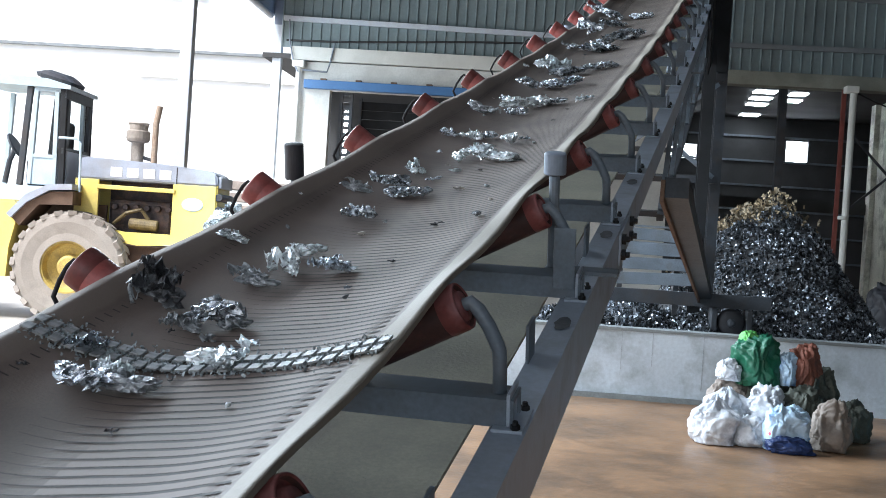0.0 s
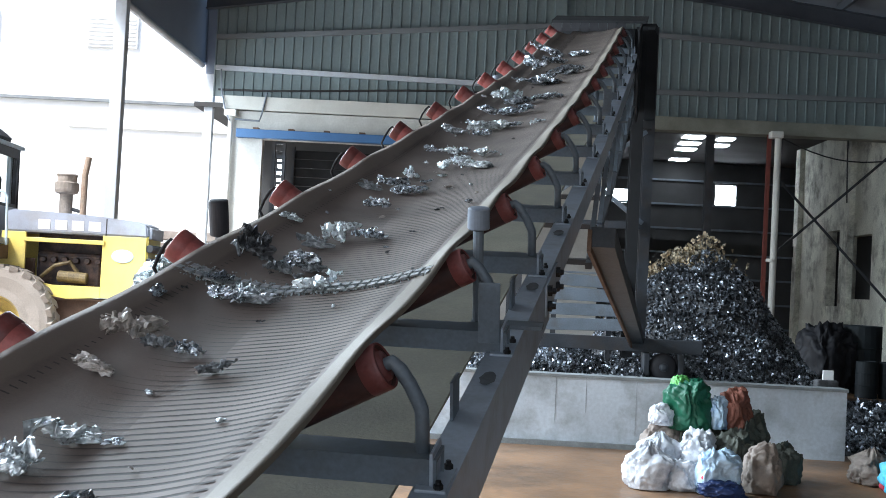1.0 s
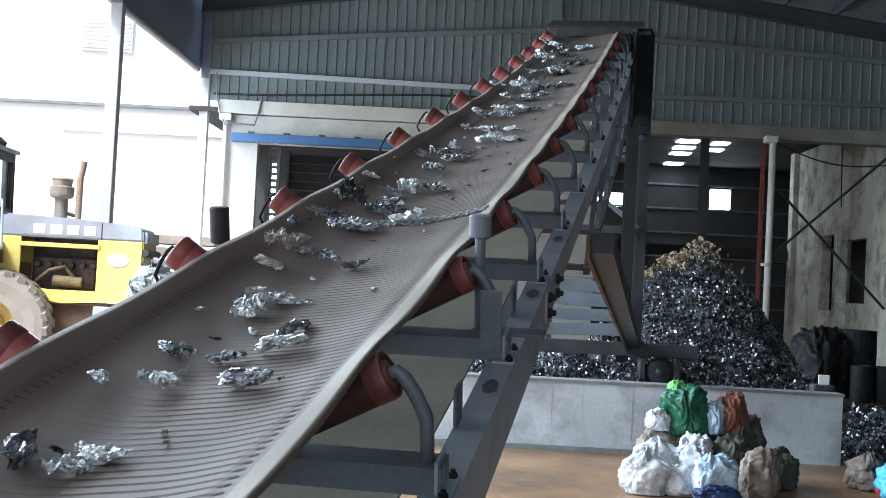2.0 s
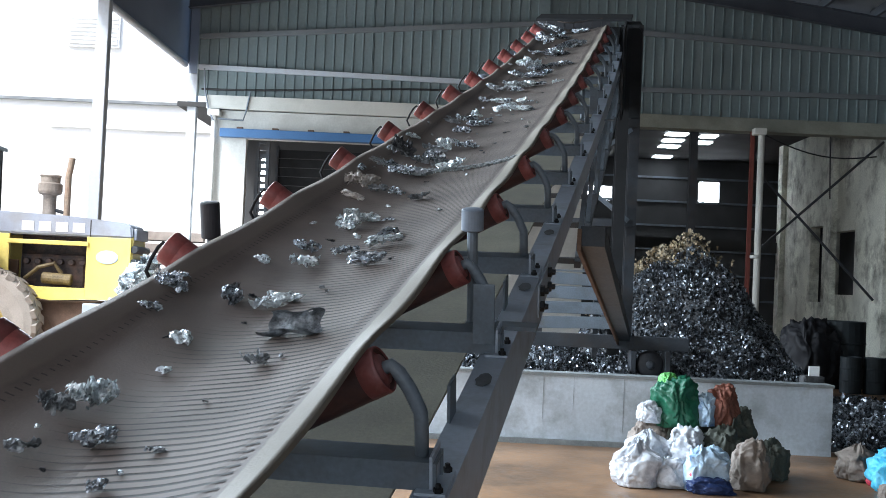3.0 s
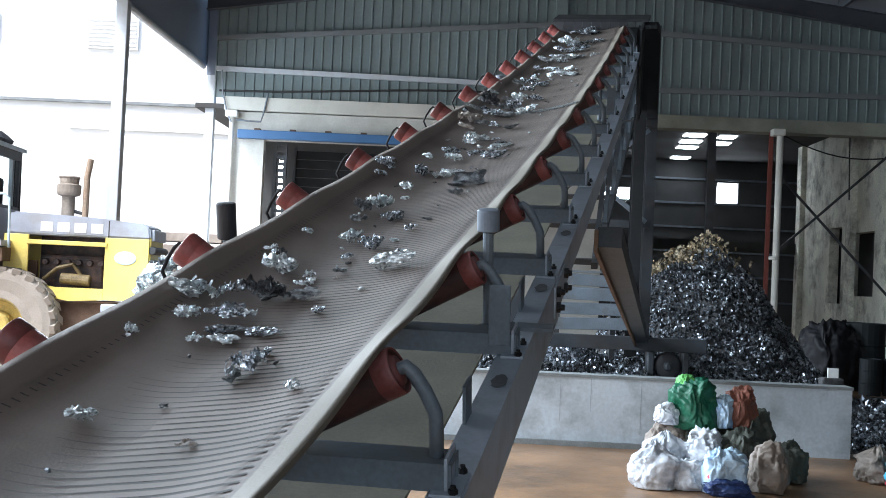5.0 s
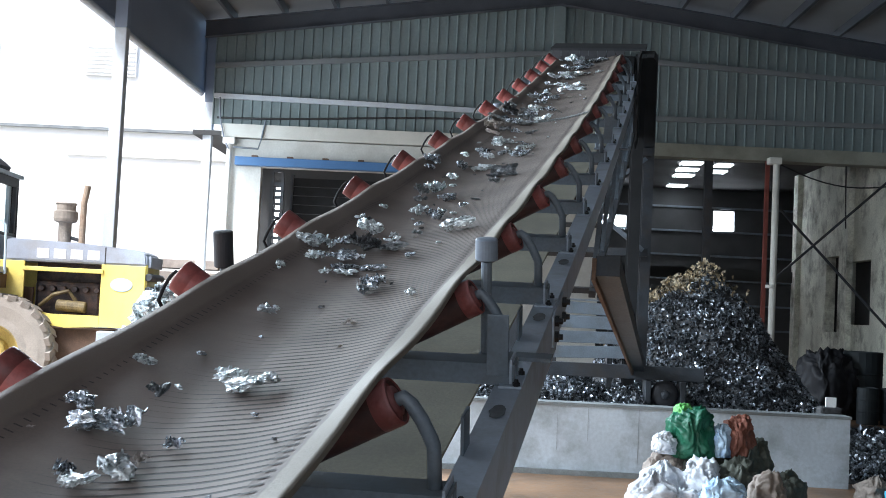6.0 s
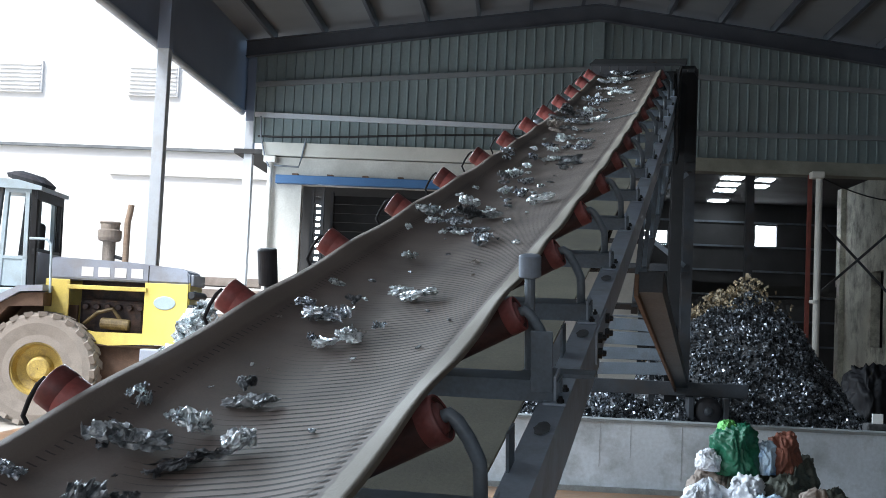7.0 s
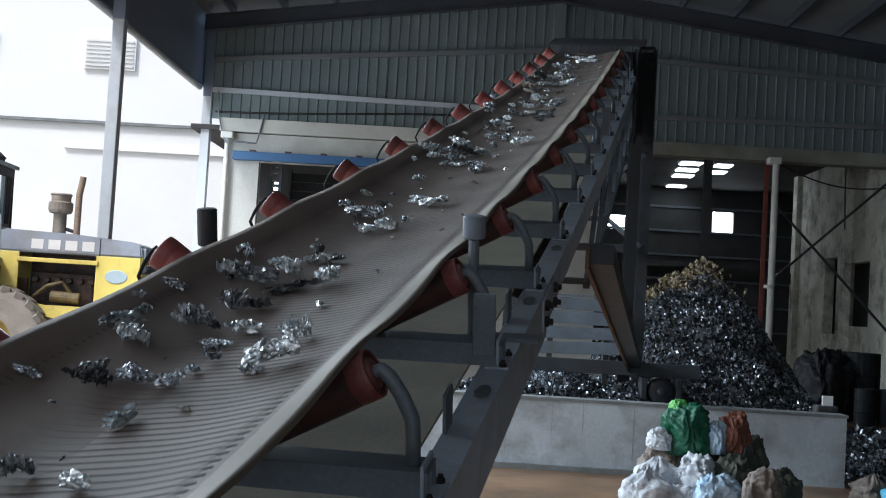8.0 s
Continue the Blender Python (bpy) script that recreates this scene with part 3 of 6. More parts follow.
def rib_strip_mesh():
    """Half a metre of cross ribs, 34 mm apart, fading out to one side; groove shade is painted as dark strips."""
    bm = bmesh.new()
    xs = [-0.2 + i * 0.543 / 17 for i in range(18)]
    for k in range(15):
        y = (k - 7) * 0.034
        prev = None
        for x in xs:
            z = trough(x)
            e = -0.003 + 0.0038 * min(max((x + 0.16) / 0.26, 0), 1) * (1.2 if x < 0.335 else 0.4)
            cur = [bm.verts.new((x, y - 0.0125, z - 0.005)), bm.verts.new((x, y - 0.0115, z + e)),
                   bm.verts.new((x, y + 0.0115, z + e)), bm.verts.new((x, y + 0.0125, z - 0.005))]
            if prev:
                for i in range(3):
                    bm.faces.new((prev[i], cur[i], cur[i + 1], prev[i + 1])).material_index = int(i != 1)
            prev = cur
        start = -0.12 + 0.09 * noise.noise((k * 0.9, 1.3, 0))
        # dark strips over the belt surface stand for shaded grooves
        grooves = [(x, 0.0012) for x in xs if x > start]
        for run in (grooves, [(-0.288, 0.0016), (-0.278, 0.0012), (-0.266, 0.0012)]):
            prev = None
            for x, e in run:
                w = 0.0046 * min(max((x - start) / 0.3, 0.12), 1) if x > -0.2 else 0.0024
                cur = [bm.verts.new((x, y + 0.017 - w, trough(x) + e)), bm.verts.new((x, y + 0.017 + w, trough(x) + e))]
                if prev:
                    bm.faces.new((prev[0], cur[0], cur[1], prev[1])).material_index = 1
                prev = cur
    me = bpy.data.meshes.new("rib_strip")
    bm.to_mesh(me)
    bm.free()
    me.materials.append(M["rubber"])
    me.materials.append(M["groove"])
    return me


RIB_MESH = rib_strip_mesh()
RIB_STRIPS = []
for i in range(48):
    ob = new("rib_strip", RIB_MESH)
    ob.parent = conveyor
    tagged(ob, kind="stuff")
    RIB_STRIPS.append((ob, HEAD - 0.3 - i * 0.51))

# flat return run under the frame
bm = bmesh.new()
prev = None
s = HEAD
while s > TAIL + 0.1:
    m = track(s)
    cur = [bm.verts.new(m @ Vector((x, 0, -2 * PULLEY + z))) for x, z in ((LEFT - 0.02, -0.02), (RIGHT - 0.02, -0.02), (RIGHT - 0.02, -0.032), (LEFT - 0.02, -0.032))]
    if prev:
        for i in range(4):
            bm.faces.new((prev[i], cur[i], cur[(i + 1) % 4], prev[(i + 1) % 4]))
    prev = cur
    s -= 0.25
bmesh.ops.recalc_face_normals(bm, faces=bm.faces[:])
part("return_belt", bm, M["return"], conveyor, "dusty olive underside of the returning belt")
for s, nm in ((HEAD, "head_pulley"), (TAIL + 0.1, "tail_pulley")):
    m = line(s) @ pose(0, 0, BELT_Z - PULLEY - 0.006)
    bm = bmesh.new()
    rod(bm, m @ Vector((-0.46, 0, 0)), m @ Vector((0.46, 0, 0)), PULLEY - 0.01, 32)
    part(nm, bm, M["dark_steel"], conveyor, "dark steel belt pulley")

# stringers: channels with their flange inwards, laid along the line
CH_Z = -0.318


def along(bm, section, s0, s1, step=0.5):
    """Solid with an x-z section that follows the line from s0 to s1."""
    count = max(int(round((s1 - s0) / step)), 1)
    prev = None
    for i in range(count + 1):
        m = line(s0 + (s1 - s0) * i / count)
        cur = [bm.verts.new(m @ Vector((x, 0, z))) for x, z in section]
        if prev:
            for j in range(len(cur)):
                bm.faces.new((prev[j], cur[j], cur[(j + 1) % len(cur)], prev[(j + 1) % len(cur)]))
        else:
            bm.faces.new(cur[::-1])
        prev = cur
    bm.faces.new(prev)
    bmesh.ops.recalc_face_normals(bm, faces=bm.faces[:])
    return bm


def channel(deep):
    return [(0.522, CH_Z), (0.604, CH_Z), (0.604, CH_Z - deep), (0.535, CH_Z - deep), (0.535, CH_Z - deep + 0.008), (0.596, CH_Z - deep + 0.008), (0.596, CH_Z - 0.008), (0.522, CH_Z - 0.008)]



JOINT = 2.05         # where two channel lengths meet
for sgn in (1, -1):
    for s0, s1, deep in ((TAIL + 0.1, JOINT - 0.004, 0.19), (JOINT + 0.004, HEAD + 0.25, 0.135)):
        part("stringer", along(bmesh.new(), [(sgn * x, z) for x, z in channel(deep)], s0, s1), M["chord"], conveyor, "blue-grey painted steel channel")
    part("splice_plate", along(bmesh.new(), [(sgn * x, z) for x, z in ((0.605, CH_Z - 0.012), (0.612, CH_Z - 0.012), (0.612, CH_Z - 0.13), (0.605, CH_Z - 0.13))],
                               JOINT - 0.2, JOINT + 0.2, 0.2), M["chord"], conveyor)
    for ds in (-0.15, 0.15):
        for dz in (-0.04, -0.1):
            m = line(JOINT + ds)
            bm = bmesh.new()
            lathe(bm, [(0, 0.021), (0.015, 0.021), (0.016, 0.012), (0.03, 0.011)], m @ Vector((sgn * 0.612, 0, CH_Z + dz)), m @ Vector((sgn * 0.7, 0, CH_Z + dz)), 6)
            part("splice_bolt", bm, M["bolt"], conveyor)
    # light lattice under the upper half
    part("lower_chord", along(bmesh.new(), [(sgn * x, z) for x, z in ((0.56, -0.9), (0.6, -0.9), (0.6, -0.94), (0.56, -0.94))], 4.6, HEAD - 0.1), M["dark_steel"], conveyor)
    for i in range(1, 9):
        a, b = line(3.7 + i), line(4.7 + i if i < 8 else 12.2)
        bm = bmesh.new()
        beam(bm, a @ Vector((sgn * 0.575, 0, -0.9)), b @ Vector((sgn * 0.575, 0, CH_Z - 0.13)), 0.03, 0.03, (1, 0, 0))
        part("lattice_diagonal", bm, M["steel"], conveyor)
for i in range(1, 9):
    m = line(3.7 + i)
    bm = bmesh.new()
    beam(bm, m @ Vector((-0.575, 0, -0.92)), m @ Vector((0.575, 0, -0.92)), 0.035, 0.035)
    part("lower_tie", bm, M["dark_steel"], conveyor)
# upright slotted tabs on the flange and oil marks
for s in (0.42, -0.6, 1.5):
    bm = along(bmesh.new(), [(0.525, CH_Z + 0.001), (0.533, CH_Z + 0.001), (0.533, CH_Z + 0.1), (0.525, CH_Z + 0.1)], s - 0.045, s + 0.045, 0.09)
    part("slotted_tab", bm, M["steel"], conveyor)
for s, x in ((0.72, 0.567), (1.78, 0.565), (2.75, 0.566)):
    m = line(s)
    bm = bmesh.new()
    ring = [bm.verts.new(m @ Vector((x + 0.022 * math.cos(i * math.tau / 14) * (1 + 0.15 * math.sin(3 * i)), 0.06 * math.sin(i * math.tau / 14), CH_Z + 0.004))) for i in range(14)]
    bm.faces.new(ring)
    part("oil_stain", bm, M["oil"], conveyor)


def roller(bm, a, b, r=0.054):
    length = (Vector(b) - Vector(a)).length
    lathe(bm, [(0, r * 0.5), (0.001, r * 0.62), (0.014, r * 0.66), (0.016, r * 0.86), (0.002, r * 0.9), (0.004, r * 0.98), (0.01, r), (length - 0.01, r), (length - 0.004, r * 0.98),
               (length - 0.002, r * 0.9), (length - 0.016, r * 0.86), (length - 0.014, r * 0.66), (length - 0.001, r * 0.62), (length, r * 0.5)], a, b, 28)


def idler():
    """Three-roll troughing set: a cross channel that carries the rollers, brackets and feet."""
    bm = bmesh.new()
    section = ((-0.045, -0.314), (-0.045, -0.25), (0.045, -0.25), (0.045, -0.314), (0.037, -0.314), (0.037, -0.258), (-0.037, -0.258), (-0.037, -0.314))
    ends = [[bm.verts.new((x, y, z)) for y, z in section] for x in (-0.575, 0.575)]
    for i in range(8):
        bm.faces.new((ends[0][i], ends[0][(i + 1) % 8], ends[1][(i + 1) % 8], ends[1][i]))
    for e in ends:
        bm.faces.new(e)
    bmesh.ops.recalc_face_normals(bm, faces=bm.faces[:])
    root = part("idler_channel", bm, M["steel"], conveyor, "grey painted steel cross channel of an idler")
    z0 = BELT_Z + 0.024 - 0.013 - 0.054
    bm = bmesh.new()
    roller(bm, (-0.13, 0, z0), (0.13, 0, z0))
    part("middle_roller", bm, M["red"], root, smooth=True)
    for sgn in (1, -1):
        tilt = radians(28 if sgn > 0 else 35)
        d = Vector((sgn * math.cos(tilt), 0, math.sin(tilt)))
        b = Vector((0.452, 0, -0.059)) if sgn > 0 else Vector((-0.474, 0, -0.036))
        a = b - d * 0.318
        bm = bmesh.new()
        roller(bm, a, b)
        # right-hand shells are coloured darker for the belt's shade
        part("wing_roller", bm, M["roller_shell" if sgn > 0 else "red"], root, "dirty dark red trough roller, right ones darkened for belt shade", smooth=True)
        bm = bmesh.new()
        r = 0.0548
        lathe(bm, [(0, r * 0.97), (0.002, r), (0.04, r), (0.046, r * 0.98), (0.048, r * 0.9), (0.034, r * 0.86), (0.033, r * 0.66), (0.047, r * 0.62), (0.049, r * 0.3)], b - d * 0.046, b, 28)
        part("roller_cap", bm, M["red"], root, "red painted roller end", smooth=True)
        e = b + d * 0.012
        pts = [b - d * 0.01, e + d * 0.006, e + Vector((sgn * 0.022, 0, -0.012)), e + Vector((sgn * 0.046, 0, -0.048)), e + Vector((sgn * 0.066, 0, -0.09)),
               Vector((sgn * 0.533, 0, -0.155)), Vector((sgn * 0.535, 0, -0.2)), Vector((sgn * 0.535, 0, -0.26))]
        bm = bmesh.new()
        sweep(bm, pts, 0.0165 if sgn > 0 else 0.006)
        part("end_bracket", bm, M["steel" if sgn > 0 else "hood_black"], root, "bent grey steel roller bracket", smooth=True)
        bm = bmesh.new()
        x0, x1 = sorted((sgn * 0.53, sgn * 0.6))
        box(bm, x0, x1, -0.07, 0.07, CH_Z + 0.001, CH_Z + 0.009, bevel=0.002)
        y0, y1 = sorted((sgn * 0.56, sgn * 0.568))
        box(bm, y0, y1, -0.05, 0.05, CH_Z + 0.009, -0.235, bevel=0.002)
        part("foot", bm, M["chord"], root)
        for yy in (-0.058, 0.058):
            bm = bmesh.new()
            lathe(bm, [(0, 0.011), (0.01, 0.011), (0.011, 0.007), (0.019, 0.006)], (sgn * 0.582, yy, CH_Z + 0.009), (sgn * 0.582, yy, 0), 6)
            part("bolt", bm, M["bolt"], root)
    return root


first = idler()
for k in range(-12, 13):
    shift = 0.008 if k == 1 else 0.0
    m = line(min(k, 11.9)) @ pose(shift, 0, 0)
    if k == -12:
        first.matrix_basis = m
    else:
        copy_thing(first, m)

for s in (1.0, 7.0):
    m = line(s)
    bm = bmesh.new()
    box(bm, 0.5, 0.565, -0.05, -0.042, -0.285, -0.1, m, 0.003)
    part("trainer_plate", bm, M["steel"], conveyor, "upright steel plate of the training idler")
# self-aligning upright guide rollers at the belt's edges
def guide_roller(x, y, mat, label, z0=-0.25, z1=0.02, z2=0.11):
    root = empty("guide_roller", C @ pose(x, y, 0), label, "roller")
    bm = bmesh.new()
    rod(bm, (0, 0, z0), (0, 0, z1), 0.016, 10)
    part("spindle", bm, M["steel"], root)
    bm = bmesh.new()
    lathe(bm, [(0, 0.02), (0.002, 0.031), (0.006, 0.034), (z2 - z1 - 0.006, 0.034), (z2 - z1 - 0.002, 0.03), (z2 - z1, 0.014)],
          (0, 0, z1), (0, 0, z2), 24)
    part("sleeve", bm, mat, root)
    bm = bmesh.new()
    x0, x1 = sorted((0.0, (0.66 - abs(x)) * (1 if x > 0 else -1)))
    box(bm, x0 - 0.02, x1 + 0.02, -0.03, 0.03, z0 - 0.012, z0)
    part("bracket", bm, M["steel"], root)
    return root


guide_roller(0.478, 1.08, M["cover_grey"], "grey upright guide roller at the belt edge", z1=0.035, z2=0.105)
guide_roller(-0.5, 1.45, M["black_rubber"], "black rubber upright guide roller at the belt edge", z1=-0.1, z2=0.03)
guide_roller(-0.44, 7.6, M["cover_grey"], "grey upright guide roller at the belt edge", z1=0.0, z2=0.09)
guide_roller(0.42, 7.4, M["cover_grey"], "grey upright guide roller at the belt edge", z1=0.0, z2=0.09)

# head hood, tower legs, brace and axle under the head
hood = empty("discharge_hood", None, "dark steel discharge hood round the conveyor head", "hood")
bm = bmesh.new()
along(bm, [(0.63, -0.95), (0.65, -0.95), (0.65, 0.05), (0.63, 0.05)], 10.8, 11.88, 0.5)
part("side_plate", bm, M["hood_black"], hood)
bm = bmesh.new()
along(bm, [(0.63, -1.1), (0.83, -1.1), (0.83, -0.1), (0.79, -0.04), (0.63, -0.04)], 11.9, 12.75, 0.5)
part("drive_housing", bm, M["hood_black"], hood, "black drive housing beside the head pulley")
bm = bmesh.new()
beam(bm, (-0.46, 0, 0), (0.69, 0, 0), 0.66, 0.03)
for v in bm.verts:
    v.co = line(HEAD) @ pose(0, 0.27, 0.02) @ v.co
part("top_plate", bm, M["hood_black"], hood)
for i in range(8):
    bm = bmesh.new()
    box(bm, -0.44 + i * 0.11, -0.335 + i * 0.11, -0.006, 0.006, -0.1, 0, line(HEAD) @ pose(0, -0.05, 0.006, 4 * math.sin(i * 2.1)))
    part("curtain_strip", bm, M["black_rubber"], hood)
bm = bmesh.new()
beam(bm, (-0.45, 0, -0.5), (0.69, 0, -0.5), 0.03, 0.66)
for v in bm.verts:
    v.co = line(HEAD) @ pose(0, 0.56, 0.05) @ v.co
part("back_plate", bm, M["hood_black"], hood)
for o in hood.children:
    o.data.transform(C)

tower = empty("conveyor_support", None, "dark steel legs, brace and axle beam under the conveyor head", "support")


def h_post(x, y, z0, z1, w=0.17, mat="dark_steel"):
    bm = bmesh.new()
    box(bm, x - 0.006, x + 0.006, y - w / 2, y + w / 2, z0, z1)
    box(bm, x - w / 2, x + w / 2, y - w / 2 - 0.01, y - w / 2, z0, z1)
    box(bm, x - w / 2, x + w / 2, y + w / 2, y + w / 2 + 0.01, z0, z1)
    return part("leg", bm, M[mat], tower)


h_post(2.06, 14.5, GZ, 5.0, 0.12, "dark_steel")
h_post(1.86, 14.1, GZ, 4.9, 0.13, "hood_black")
h_post(0.52, 14.45, GZ, 4.6)
for zz in (2.55, 3.75):
    bm = bmesh.new()
    beam(bm, (0.5, 14.3, zz), (2.06, 14.3, zz + 0.03), 0.09, 0.09)
    part("tie", bm, M["dark_steel"], tower)
for za, zb in ((2.6, 3.7), (3.7, 2.6)):
    bm = bmesh.new()
    beam(bm, (0.55, 14.25, za), (2.0, 14.25, zb), 0.05, 0.05)
    part("tie", bm, M["steel"], tower)
top_p = C @ (line(3.35) @ Vector((0.66, 0, CH_Z - 0.16)))
bm = bmesh.new()
beam(bm, top_p + Vector((0.07, 0, 0.02)), (1.98, 13.9, 1.2), 0.12, 0.1)
part("brace", bm, M["dark_steel"], tower, "long dark inclined brace")
bm = bmesh.new()
beam(bm, top_p + Vector((0.0, -0.03, 0.0)), (1.9, 13.85, 1.16), 0.02, 0.11)
part("brace_flange", bm, M["rust"], tower, "rust-brown flange of the brace")
bm = bmesh.new()
box(bm, 0.6, 2.6, 13.32, 13.45, 1.12, 1.27, bevel=0.006)
part("axle_beam", bm, M["dark_steel"], tower)
wheel = bmesh.new()
lathe(wheel, [(0, 0.06), (0.005, 0.12), (0.02, 0.145), (0.06, 0.155), (0.1, 0.145), (0.115, 0.12), (0.12, 0.06)], (2.16, 13.2, 0.97), (2.16, 13.4, 0.97), 28)
w_ob = part("wheel", wheel, M["black_rubber"], tower, "black wheel under the axle beam", smooth=True)
for x0, x1 in ((1.94, 2.0), (2.32, 2.38)):
    part("wheel_bracket", boxed(x0, x1, 13.18, 13.44, 0.86, 1.119, bevel=0.006), M["dark_steel"], tower)
bm = bmesh.new()
lathe(bm, [(0, 0.02), (0.01, 0.045), (0.03, 0.05), (0.05, 0.05)], (2.16, 13.17, 0.97), (2.16, 13.4, 0.97), 16)
part("hub", bm, M["dark_steel"], w_ob)
# legs of the feeding section and of the lower run
for s in (-11.5, -9, -6.5, -4.2, -2.4):
    for sgn in (1, -1):
        p = C @ (line(s) @ Vector((sgn * 0.57, 0, CH_Z - 0.185)))
        bm = bmesh.new()
        box(bm, p.x - 0.04, p.x + 0.04, p.y - 0.04, p.y + 0.04, GZ, p.z)
        part("leg", bm, M["steel"], tower)

# stacked bent sheet panels under the conveyor
chute = empty("sheet_stack", None, "stack of blue-grey steel sheets leaning under the conveyor", "steel sheets")
for i in range(4):
    z = 1.28 + i * 0.19
    bm = bmesh.new()
    box(bm, 0.85, 1.84 - i * 0.06, 13.5 + i * 0.12, 13.52 + i * 0.12, z, z + 0.135, Matrix.Rotation(0.02 * (i - 1.5), 4, "Y"), 0.003)
    part("sheet", bm, M["steel"], chute)
    bm = bmesh.new()
    box(bm, 0.85, 1.84 - i * 0.06, 13.52 + i * 0.12, 13.62 + i * 0.12, z + 0.115, z + 0.135)
    part("fold", bm, M["steel"], chute)
for x in (0.95, 1.6):
    bm = bmesh.new()
    box(bm, x, x + 0.06, 13.98, 14.04, GZ, 2.0)
    part("rack_post", bm, M["dark_steel"], chute)

# ---- low wall, scrap heap ----
WALL_Y = 12.1
low = bmesh.new()
box(low, -2.0, 3.82, WALL_Y, WALL_Y + 0.24, GZ, 0.885)
setting("wall_low", low, M["whitewash"], "low grey-white rendered retaining wall in front of the scrap", "wall")
setting("coping", boxed(-2.0, 3.83, WALL_Y - 0.015, WALL_Y + 0.25, 0.885, 0.915), M["coping"], "dark concrete cap of the low wall", "coping")


def heap_height(x, y):
    a = (2.0 - 0.2 * max(3.3 - x, 0)) * math.exp(-(abs((x - 3.2) / (1.55 if x < 3.2 else 1.42)) ** (4 if x < 3.2 else 3) + ((y - 17.2) / 2.1) ** 2))
    a += 0.2 * math.exp(-(((x - 3.4) / 0.32) ** 2 + ((y - 17.7) / 0.5) ** 2))
    b = 0.85 * math.exp(-(((x - 1.6) / 2.4) ** 2 + ((y - 14.2) / 1.5) ** 2))
    c = 0.6 * math.exp(-(((x - 4.2) / 0.8) ** 2 + ((y - 15.8) / 1.6) ** 2))
    return max(a, b, c) + 0.22 * noise.noise((x * 1.5, y * 1.5, 0.7)) + 0.09 * noise.noise((x * 4, y * 4, 2.7))


def heap():
    bm = bmesh.new()
    nx, ny = 60, 60
    grid = [[bm.verts.new((-1.9 + 8.4 * i / nx, WALL_Y + 0.26 + 8.2 * j / ny, 0)) for j in range(ny + 1)] for i in range(nx + 1)]
    for r in grid:
        for v in r:
            v.co.z = GZ + max(heap_height(v.co.x, v.co.y), -0.05)
    for i in range(nx):
        for j in range(ny):
            bm.faces.new((grid[i][j], grid[i + 1][j], grid[i + 1][j + 1], grid[i][j + 1]))
    return bm


def flakes(rng, count, place, size, verts, faces):
    for _ in range(count):
        p, s = place(rng), size * rng.uniform(0.5, 1.5)
        q = Euler((rng.uniform(0, 6.3), rng.uniform(0, 6.3), rng.uniform(0, 6.3))).to_matrix()
        k = len(verts)
        for dx, dy, dz in ((-1, -0.45, 0), (0.0, -0.6, 0.35), (1, -0.3, 0.1), (0.9, 0.5, -0.15), (0, 0.45, 0.3), (-0.8, 0.6, -0.1), (0.05, 0.0, -0.35)):
            verts.append(tuple(p + q @ Vector((dx * s * rng.uniform(0.7, 1.2), dy * s * rng.uniform(0.6, 1.2), dz * s))))
        faces += [(k, k + 1, k + 4, k + 5), (k + 1, k + 2, k + 3, k + 4), (k + 6, k + 4, k + 1), (k, k + 6, k + 1)]


scrap_heap = empty("scrap_heap", None, "tall heap of shredded grey metal scrap behind the low wall", "scrap heap", "", "stuff")
part("mass", heap(), M["heap_core"], scrap_heap)
rng = random.Random(4)


def on_heap(r):
    while True:
        x, y = r.uniform(-0.5, 6.2), WALL_Y + 0.3 + r.random() ** 1.3 * 6.0
        h = heap_height(x, y)
        if h > 0.04:
            return Vector((x, y, GZ + h + r.uniform(0, 0.04)))


vv, ff = [], []
flakes(rng, 44000, on_heap, 0.028, vv, ff)
me = bpy.data.meshes.new("shreds")
me.from_pydata(vv, [], ff)
me.materials.append(M["heap"])
ob = new("shreds", me)
ob.parent = scrap_heap
vv, ff = [], []


def on_litter(r):
    x, y = r.gauss(2.95, 0.36), r.uniform(16.9, 17.9)
    return Vector((x, y, GZ + heap_height(x, y) + r.uniform(0, 0.28)))


flakes(rng, 800, on_litter, 0.034, vv, ff)
me = bpy.data.meshes.new("litter_bits")
me.from_pydata(vv, [], ff)
me.materials.append(M["litter"])
litter = tagged(new("litter_bits", me), "pale and yellow litter on top of the scrap heap", "litter", "", "stuff")


